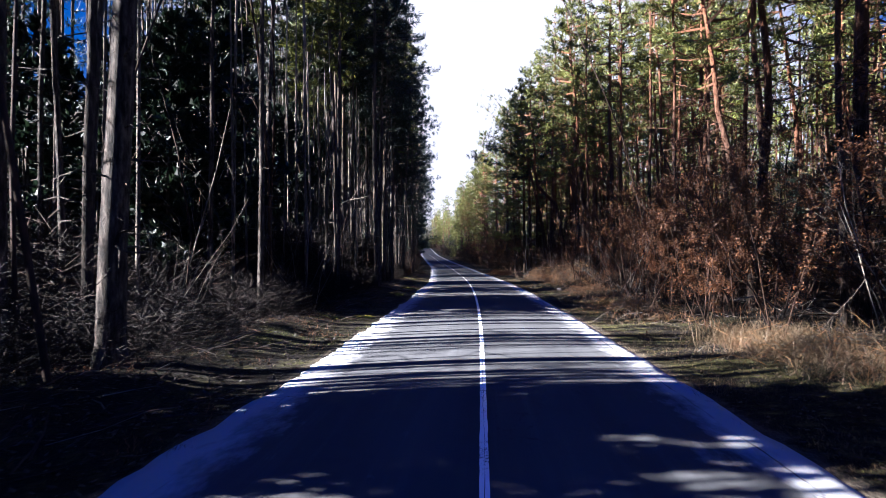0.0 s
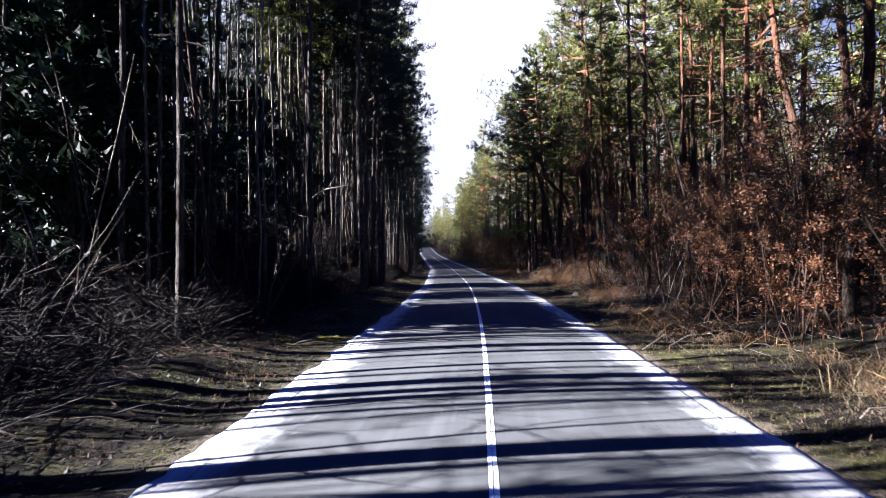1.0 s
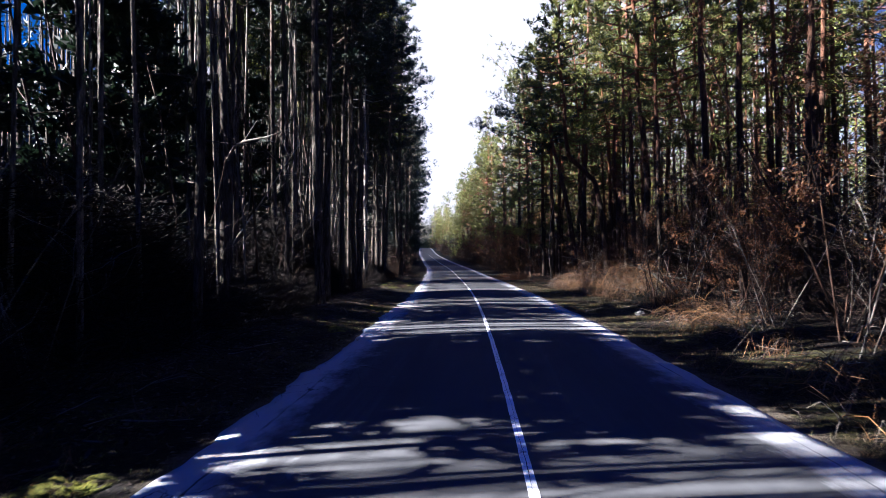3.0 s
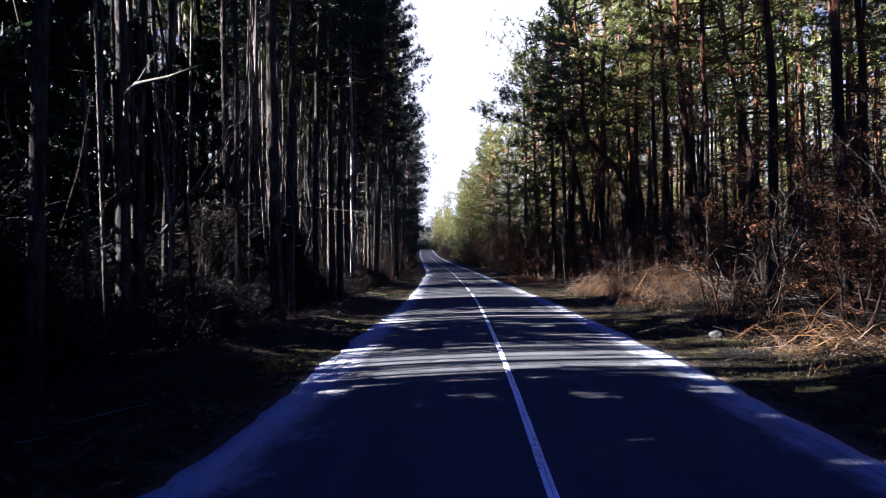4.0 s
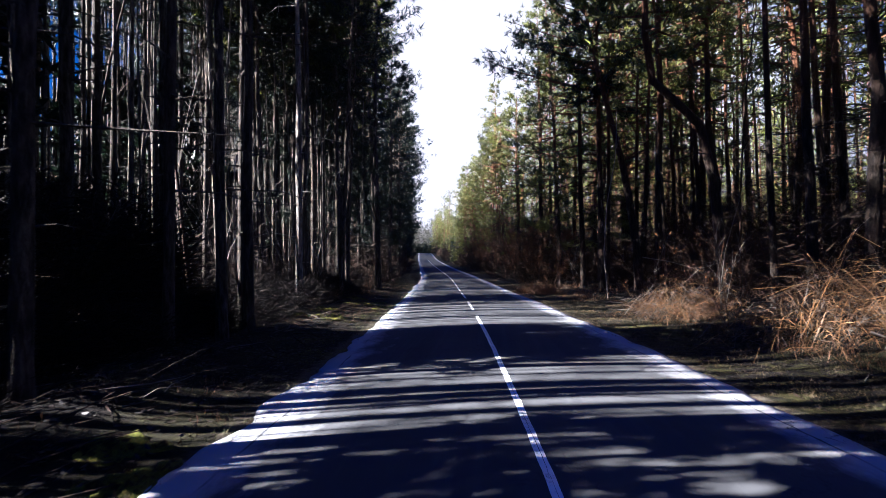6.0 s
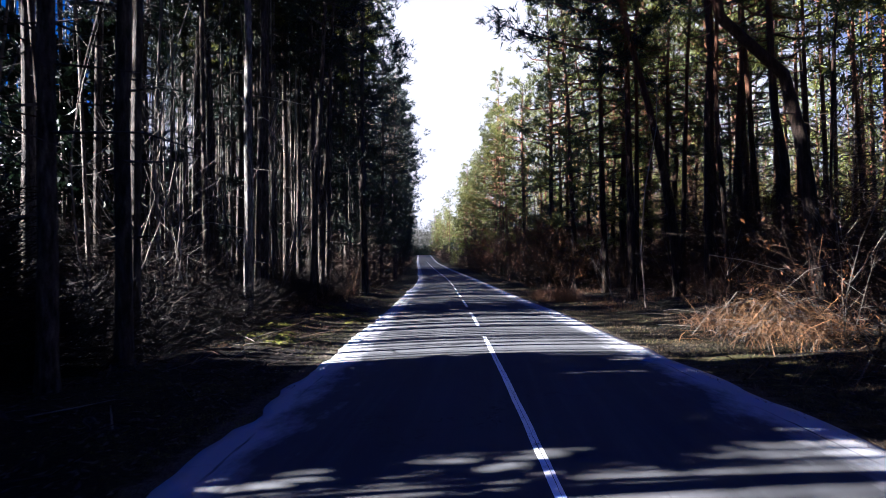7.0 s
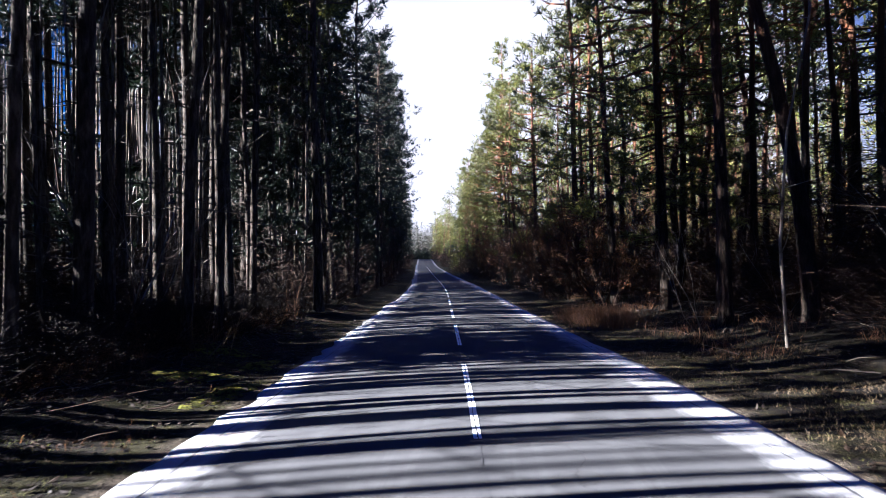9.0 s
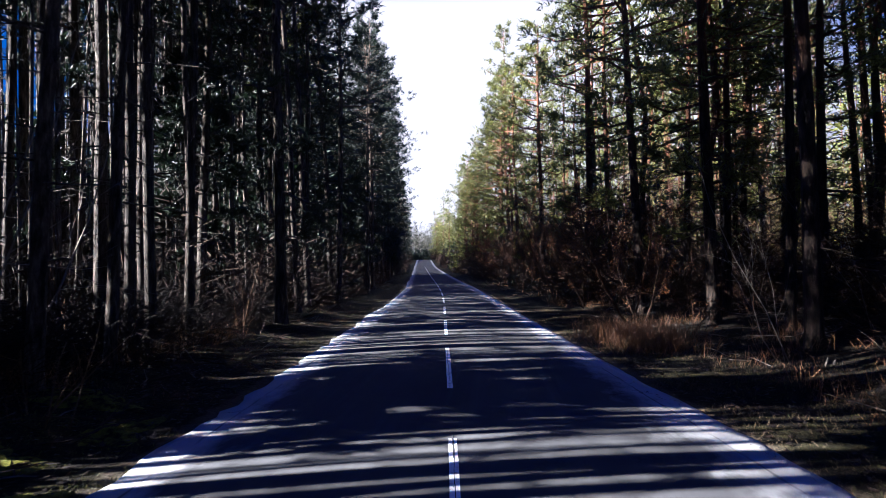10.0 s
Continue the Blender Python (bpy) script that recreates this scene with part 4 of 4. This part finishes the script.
thicket("undergrowth", "dark evergreen undergrowth deep in the sunward wood", 480, -46, -21, -45, 200, 8, 21, 21, NEEDLES_SHADED, (0.6, 1.2), (0.24, 0.42), 220, 0.46, 2.0)
thicket("undergrowth", "tall dark evergreens at the back of the sunward wood", 260, -66, -40, -70, 230, 15, 29, 31, NEEDLES_SHADED, (0.8, 1.6), (0.35, 0.6), 210, 0.47, 2.6)
thicket("undergrowth", "brown leafless undergrowth deep in the sunward wood", 420, -22, -8, -10, 150, 1.0, 3.0, 22, TWIG, (0.6, 1.3), (0.02, 0.05), 120)
thicket("undergrowth", "yellow-green young growth deep in the sunlit wood", 330, 26, 60, -20, 200, 6.0, 15.0, 23, NEEDLES, (0.6, 1.2), (0.14, 0.26), 250, 0.0, 2.0)
thicket("undergrowth", "golden brown dead twigs among the sunlit trunks", 420, 12, 32, 0, 150, 3.5, 11.0, 33, TWIG_GOLD, (0.7, 1.5), (0.025, 0.06), 200, 0.0, 1.9)
thicket("undergrowth", "russet leafless undergrowth under the sunlit pines", 420, 8.5, 20, -5, 150, 1.0, 3.5, 24, TWIG, (0.6, 1.3), (0.02, 0.05), 120)
# out of view behind the start: added to keep sky light off the trunks
thicket("undergrowth", "unseen pine growth along the road behind, added to block sky light", 120, -34, -5.5, -110, -7, 7, 17, 26, NEEDLES_SHADED, (0.8, 1.5), (0.2, 0.4), 200, 0.0, 2.2)
thicket("undergrowth", "unseen pine growth along the road behind, added to block sky light", 120, 5.5, 34, -110, -7, 7, 17, 27, NEEDLES_SHADED, (0.8, 1.5), (0.2, 0.4), 200, 0.0, 2.2)
thicket("undergrowth", "tall dark pines crowding the verge of the rising road", 300, -11.5, -6.2, 76, 345, 12.0, 18.5, 40, NEEDLES_SHADED, (0.45, 0.95), (0.14, 0.28), 330, 0.0, 1.7)
thicket("undergrowth", "dark pine growth along the rising road", 260, -24, -9, 92, 345, 9.0, 15.0, 37, NEEDLES_SHADED, (0.5, 1.0), (0.14, 0.28), 250, 0.0, 1.9)
thicket("undergrowth", "brown shrubby growth along the far verge", 330, -9, -4.6, 60, 330, 1.0, 4.0, 28, TWIG, (0.5, 1.0), (0.02, 0.05), 130, 0.0, 1.4)
thicket("undergrowth", "brown shrubby growth along the far verge", 300, 4.6, 9, 66, 330, 1.0, 4.5, 29, TWIG, (0.5, 1.0), (0.03, 0.07), 130, 0.0, 1.4)
thicket("undergrowth", "dark evergreen growth along the far verge", 200, 6, 11, 78, 330, 2.0, 6.5, 30, NEEDLES_SHADED, (0.35, 0.7), (0.06, 0.12), 230, 0.0, 1.5)
# brush in the near-black shade colour, added to darken floor and bank
thicket("undergrowth", "dense dark brush shading the floor of the sunward wood", 560, -14, -5.6, -8, 84, 1.0, 3.8, 36, BRUSH_SHADED, (0.3, 0.8), (0.007, 0.02), 260, 0.34, 1.3)
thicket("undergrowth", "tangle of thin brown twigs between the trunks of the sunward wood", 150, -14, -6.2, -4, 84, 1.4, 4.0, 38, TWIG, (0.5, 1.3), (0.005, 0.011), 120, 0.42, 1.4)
thicket("undergrowth", "low dark brush along the edge of the sunward wood", 420, -7.2, -5.0, -2, 84, 0.6, 1.3, 39, BRUSH_SHADED, (0.2, 0.45), (0.006, 0.016), 240, 0.33, 0.8)
thicket("undergrowth", "low brown brush under the trunks of the sunward wood", 170, -10, -5.0, -4, 78, 0.4, 1.2, 34, BRUSH_SHADED, (0.25, 0.6), (0.004, 0.009), 140, 0.0, 1.2)
thicket("undergrowth", "dense dark brush shading the mossy bank", 150, -9.0, -6.4, 35.5, 41.6, 1.4, 3.2, 43, BRUSH_SHADED, (0.3, 0.8), (0.012, 0.032), 300, 0.0, 1.2)
thicket("undergrowth", "dense dark brush shading the mossy bank", 120, -9.0, -6.8, 22.0, 27.4, 1.4, 3.0, 44, BRUSH_SHADED, (0.3, 0.8), (0.012, 0.032), 300, 0.0, 1.2)
thicket("undergrowth", "low brown brush in the shade of the sunlit wood", 260, 7.0, 15, 18, 80, 0.5, 2.2, 35, TWIG, (0.3, 0.7), (0.005, 0.012), 150, 0.0, 1.4)
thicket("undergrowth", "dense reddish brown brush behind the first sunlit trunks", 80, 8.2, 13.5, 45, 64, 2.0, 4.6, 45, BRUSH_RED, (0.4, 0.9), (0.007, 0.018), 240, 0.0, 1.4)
thicket("distant_wood", "pale leafless wood on the rise at the road's end", 420, -45, 30, 345, 420, 14, 22, 25, HAZE_TWIG, (0.8, 1.8), (0.12, 0.3), 170)
thicket("distant_wood", "dark young pines where the road drops from sight", 130, -26, 18, 325, 345, 3.0, 6.5, 41, NEEDLES_SHADED, (0.5, 1.0), (0.14, 0.3), 170, 0.0, 1.8)


# ---------------------------------------------------------------- verge: brushwood, grass, stone, litter
def brushwood(x0, x1, y0, y1, height, n, seed):
    rng = np.random.default_rng(seed)
    root = thing("brush_pile", "heap of tangled dry brown twigs beside the road", "brushwood")
    mx, my = (x0 + x1) / 2, (y0 + y1) / 2
    b, pale = Builder(), Builder()
    for i in range(n):
        x, y = rng.normal(mx, (x1 - x0) / 4), rng.normal(my, (y1 - y0) / 4)
        q = max(0.0, 1 - ((x - mx) / (x1 - x0) * 2) ** 2 - ((y - my) / (y1 - y0) * 2) ** 2)
        z = gz(x, y) + rng.uniform(0, height) * (0.25 + 0.75 * q)
        a, ln = rng.uniform(0, 2 * math.pi), rng.uniform(0.4, 1.2) * (1.9 if rng.random() < 0.2 else 1)
        d = np.array([math.cos(a), math.sin(a), rng.normal(0.1, 0.55)])
        p = np.array([x, y, z])
        arc = np.array([0, 0, rng.uniform(0.05, 0.4) * ln])
        pts = [p - d * ln / 2 - arc, p - d * ln / 6 + arc * 0.3, p + d * ln / 6 + arc * 0.3, p + d * ln / 2 - arc * rng.uniform(0, 1.5)]
        r = rng.uniform(0.0025, 0.0065)
        (pale if rng.random() < 0.18 else b).tube(pts, [r, r, r * 0.8, r * 0.4], 3, False)
    part("stick_tangle", b, STRAW_GOLD, root)["kind"] = "stuff"
    part("stick_tangle", pale, TWIG_PALE, root)["kind"] = "stuff"


brushwood(6.6, 10.2, 37.8, 43.0, 1.3, 820, 31)
brushwood(5.8, 8.4, 43.6, 48.6, 0.95, 520, 32)
brushwood(7.4, 9.8, 9.2, 12.6, 0.32, 230, 33)
brushwood(6.0, 8.6, 17.0, 24.0, 0.45, 380, 34)
brushwood(6.6, 8.6, 26.0, 31.5, 0.35, 260, 35)


def fallen_branch(points, radius, label):
    rng = np.random.default_rng(len(label) + int(points[0][1] * 10))
    root = thing("fallen_branch", label, "branch", "fallen branches")
    b, t = Builder(), Builder()
    p = np.array(points, float)
    k = len(p)
    b.tube(p, np.linspace(radius, radius * 0.4, k), 7)
    for _ in range(3):
        s = rng.uniform(0.3, 1) * (k - 1)
        i = min(int(s), k - 2)
        q = p[i] + (p[i + 1] - p[i]) * (s - i)
        t.tube([q, q + rng.normal(0, 0.25, 3) + [0, 0, 0.15], q + rng.normal(0, 0.4, 3) + [0, 0, 0.3]], [radius * 0.4, radius * 0.25, 0.004], 4, False)
    part("bough", b, TWIG_PALE, root, smooth=True)
    part("branching", t, TWIG_PALE, root)["kind"] = "stuff"


fallen_branch([(8.15, 39.0, 1.27), (8.72, 39.0, 1.04), (9.07, 39.0, 0.9), (9.7, 39.0, 0.78), (10.3, 39.1, 0.7)], 0.035, "pale barkless branch lying across the brush heap")
fallen_branch([(8.95, 38.95, 0.95), (9.3, 38.9, 0.62), (9.7, 38.8, 0.32), (10.0, 38.7, 0.15)], 0.045, "broken grey branch sloping off the brush heap")
fallen_branch([(7.6, 38.6, 0.42), (7.9, 38.5, 0.3), (8.3, 38.4, 0.16)], 0.022, "short grey broken stick in dry twigs")
fallen_branch([(8.2, 14.0, 0.75), (8.75, 14.0, 0.85), (9.15, 14.0, 0.5), (9.6, 14.0, 0.1)], 0.02, "bare bent branch among russet saplings")
fallen_branch([(6.6, 48.0, 1.6), (7.4, 48.0, 1.46), (8.1, 48.0, 1.25), (8.6, 48.0, 0.9)], 0.014, "thin dead branch hanging low over dry grass")


def grass_patch(name, label, n, u0, u1, y0, y1, h0, h1, seed, material, clump=0.0, bow=0.5):
    rng = np.random.default_rng(seed)
    b = Builder()
    y = rng.uniform(y0, y1, n)
    u = rng.uniform(u0, u1, n)
    if clump:
        m = max(3, n // 45)
        cy, cu = rng.uniform(y0, y1, m), rng.uniform(u0, u1, m)
        k = rng.integers(0, m, n)
        y, u = cy[k] + rng.normal(0, clump, n), cu[k] + rng.normal(0, clump, n)
        u = np.sign(u0) * np.maximum(np.abs(u), 2.56)
    x = cx(y) + u
    z = np.array([gz(float(a), float(c)) for a, c in zip(x, y)])
    h = rng.uniform(h0, h1, n)
    base = np.stack([x, y, z - 0.02], 1)
    d = np.stack([rng.normal(0, bow, n), rng.normal(0, bow, n), np.ones(n)], 1)
    d /= np.linalg.norm(d, axis=1)[:, None]
    mid = base + d * h[:, None] * 0.6
    end = mid + (d + np.stack([rng.normal(0, bow, n), rng.normal(0, bow, n), rng.uniform(-0.9, 0.1, n)], 1)) * h[:, None] * 0.4
    side = np.stack([rng.normal(0, 1, n), rng.normal(0, 1, n), np.zeros(n)], 1)
    side *= (rng.uniform(0.0014, 0.0036, n) * (1 + h) / np.linalg.norm(side, axis=1))[:, None]
    v = np.stack([base - side, base + side, mid + side * 0.8, mid - side * 0.8, end], 1).reshape(-1, 3)
    f = []
    for i in range(0, 5 * n, 5):
        f += [(i, i + 1, i + 2, i + 3), (i + 3, i + 2, i + 4)]
    b.add(v, f)
    tagged(new(name, b.mesh(name, material)), label, "grass", kind="stuff")


grass_patch("dry_grass", "short bleached grass along the sunlit verge", 46000, 2.75, 5.6, 2, 70, 0.03, 0.11, 41, STRAW, 0.18)
grass_patch("dry_grass", "russet dead grass at the wood's edge", 6500, 4.4, 7.2, 5, 75, 0.15, 0.5, 42, STRAW_RED, 0.22)
grass_patch("green_grass", "thin green grass on the verge", 26000, 2.75, 4.8, 2, 70, 0.02, 0.075, 43, GRASS, 0.2)
grass_patch("green_grass", "mossy green grass on the shaded bank", 24000, -5.2, -2.8, 4, 75, 0.02, 0.08, 44, GRASS, 0.2)
grass_patch("dry_grass", "brown dead grass on the shaded bank", 6000, -6.0, -3.0, 4, 75, 0.04, 0.17, 45, STRAW_RED, 0.25)
for y0, y1, u0, u1, sd in ((44.5, 48.5, -4.3, -3.0, 71), (38.5, 41.5, -4.2, -2.8, 72), (28.2, 30.2, -3.6, -2.8, 73), (17.5, 20.5, -5.0, -3.4, 74), (11.5, 13.5, -4.4, -3.2, 75), (50.5, 54.0, -4.4, -2.9, 76)):
    grass_patch("moss_patch", "yellow-green cushion of moss on the shaded bank", 2600, u0, u1, y0, y1, 0.03, 0.07, sd, MOSS, 0.14, 0.8)
grass_patch("tall_grass", "clump of tall golden dry grass beside the road", 3000, 3.2, 4.6, 58.6, 61.4, 0.3, 0.7, 46, STRAW_RED, 0.25, 0.45)
grass_patch("tall_grass", "clump of tall golden dry grass beside the road", 1300, 5.0, 6.6, 45, 49, 0.25, 0.7, 47, STRAW_RED, 0.28, 0.6)
grass_patch("tall_grass", "flattened pale dry grass below the saplings", 4200, 4.6, 6.2, 9, 14, 0.3, 0.7, 48, STRAW, 0.4, 0.9)
grass_patch("tall_grass", "russet grass and bramble on the bank", 1800, -6.4, -4.9, 50, 62, 0.25, 0.7, 49, STRAW_RED, 0.4, 0.4)


grass_patch("verge_grass", "ragged low grass growing over the asphalt rim", 5000, 2.55, 2.95, 2, 70, 0.03, 0.1, 53, STRAW, 0.09)
grass_patch("verge_grass", "ragged low grass growing over the asphalt rim", 5000, -2.95, -2.55, 2, 70, 0.03, 0.1, 54, GRASS, 0.09)


def litter(n, u0, u1, y0, y1, seed):
    rng = np.random.default_rng(seed)
    b = Builder()
    y = rng.uniform(y0, y1, n)
    x = cx(y) + rng.uniform(u0, u1, n)
    z = np.array([gz(float(a), float(c)) for a, c in zip(x, y)]) + rng.uniform(0.0, 0.035, n)
    b.leaves(np.stack([x, y, z], 1), np.full(n, 0.05), rng, 0.75)
    tagged(new("leaf_litter", b.mesh("leaf_litter", LITTER_SHADED)), "brown fallen leaves strewn on the forest floor", "leaves", kind="stuff")


def moss_cushion(u, y, rx, ry, seed):
    """A low humped cushion of moss with a ragged edge."""
    rng = np.random.default_rng(seed)
    x0 = float(cx(y)) + u
    rings, spokes = 9, 30
    wobble = 1 + 0.35 * np.convolve(rng.normal(0, 1, spokes + 2), np.ones(3) / 1.7, "valid")[:spokes] * 0.75
    v, f = [(x0, y, gz(x0, y) + 0.06)], []
    for i in range(1, rings + 1):
        r = i / rings
        for j in range(spokes):
            a = 2 * math.pi * j / spokes
            x, yy = x0 + rx * r * wobble[j] * math.cos(a), y + ry * r * wobble[j] * math.sin(a)
            h = 0.045 * (1 - r * r) + 0.02 * rng.normal() * (1 - 0.3 * r) - (0.04 if i == rings else 0)
            v.append((x, yy, gz(x, yy) + h))
    for j in range(spokes):
        k = (j + 1) % spokes
        f.append((0, 1 + j, 1 + k))
        for i in range(rings - 1):
            a, c = 1 + i * spokes, 1 + (i + 1) * spokes
            f.append((a + j, c + j, c + k, a + k))
    b = Builder()
    b.add(v, f)
    tagged(new("moss_cushion", b.mesh("moss_cushion", MOSS_MAT, True)), "low yellow-green moss cushion on the roadside bank", "moss", "moss cushions")


for u, y, rx, ry, sd in ((-5.0, 46.8, 0.45, 0.4, 1), (-4.2, 46.0, 0.5, 0.7, 2), (-3.7, 45.2, 0.35, 0.5, 3), (-4.6, 47.9, 0.4, 0.45, 4), (-3.4, 33.9, 0.45, 0.35, 5), (-2.95, 33.2, 0.25, 0.4, 6),
                         (-3.3, 27.8, 0.4, 0.6, 7), (-3.7, 17.5, 0.5, 0.45, 8), (-3.3, 18.4, 0.35, 0.5, 9), (-3.4, 52.9, 0.4, 0.6, 10), (-4.3, 53.8, 0.6, 0.5, 11), (-3.9, 51.6, 0.45, 0.5, 12), (-3.1, 50.6, 0.3, 0.6, 13)):
    moss_cushion(u, y, rx, ry, sd)


def twig_litter(n, u0, u1, y0, y1, seed, material, label):
    """Broken sticks lying about on the floor of the wood."""
    rng = np.random.default_rng(seed)
    b = Builder()
    for _ in range(n):
        y = rng.uniform(y0, y1)
        x = float(cx(y)) + rng.uniform(u0, u1)
        z = gz(x, y)
        ln, a, up = rng.uniform(0.2, 0.85), rng.uniform(0, math.pi), abs(rng.normal(0, 0.16))
        r = rng.uniform(0.004, 0.013)
        d = np.array([math.cos(a), math.sin(a), up]) * ln
        p = np.array([x, y, z + r])
        b.tube([p, p + d * 0.5 + rng.normal(0, 0.04, 3) * [1, 1, 0.5], p + d], [r, r * 0.8, r * 0.4], 3, False)
    tagged(new("twig_litter", b.mesh("twig_litter", material)), label, "twigs", kind="stuff")


twig_litter(520, -9, -3.6, 2, 66, 81, TWIG_PALE, "bleached broken sticks strewn on the shaded floor")
twig_litter(2600, -9, -3.4, 2, 66, 82, TWIG, "brown broken sticks strewn on the shaded floor")
twig_litter(420, 4.6, 11, 4, 70, 83, TWIG_PALE, "bleached broken sticks strewn under the sunlit trees")
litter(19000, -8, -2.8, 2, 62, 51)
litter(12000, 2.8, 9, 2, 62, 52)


def stone(x, y, size):
    rng = np.random.default_rng(61)
    bm = bmesh.new()
    bmesh.ops.create_icosphere(bm, subdivisions=3, radius=1.0)
    for v in bm.verts:
        k = 1 + 0.35 * noise.noise(v.co * 1.3) + 0.1 * noise.noise(v.co * 4)
        v.co = Vector((v.co.x * k * size * 0.62, v.co.y * k * size * 0.5, v.co.z * k * size * 0.42))
    me = bpy.data.meshes.new("stone")
    bm.to_mesh(me)
    bm.free()
    me.materials.append(STONE)
    ob = tagged(new("stone", me), "pale grey boulder half sunk in the grass verge", "stone")
    ob.location = (x, y, gz(x, y) + size * 0.2)


stone(6.64, 31.0, 0.2)


def marker_post(x, y):
    root = thing("marker_post", "thin pale roadside post leaning on the far verge", "post")
    b, c = Builder(), Builder()
    z = gz(x, y)
    b.tube([(0, 0, -0.2), (0.05, 0, 0.9), (0.14, 0, 1.7)], [0.055, 0.052, 0.05], 8)
    c.tube([(0.115, 0, 1.42), (0.132, 0, 1.6)], [0.056, 0.056], 8, False)
    part("shaft", b, BARK_PALE_SUNLIT, root, smooth=True)
    part("band", c, STONE, root, "paler band near the top")
    root.location = (x, y, z)


marker_post(-5.7, 166.0)
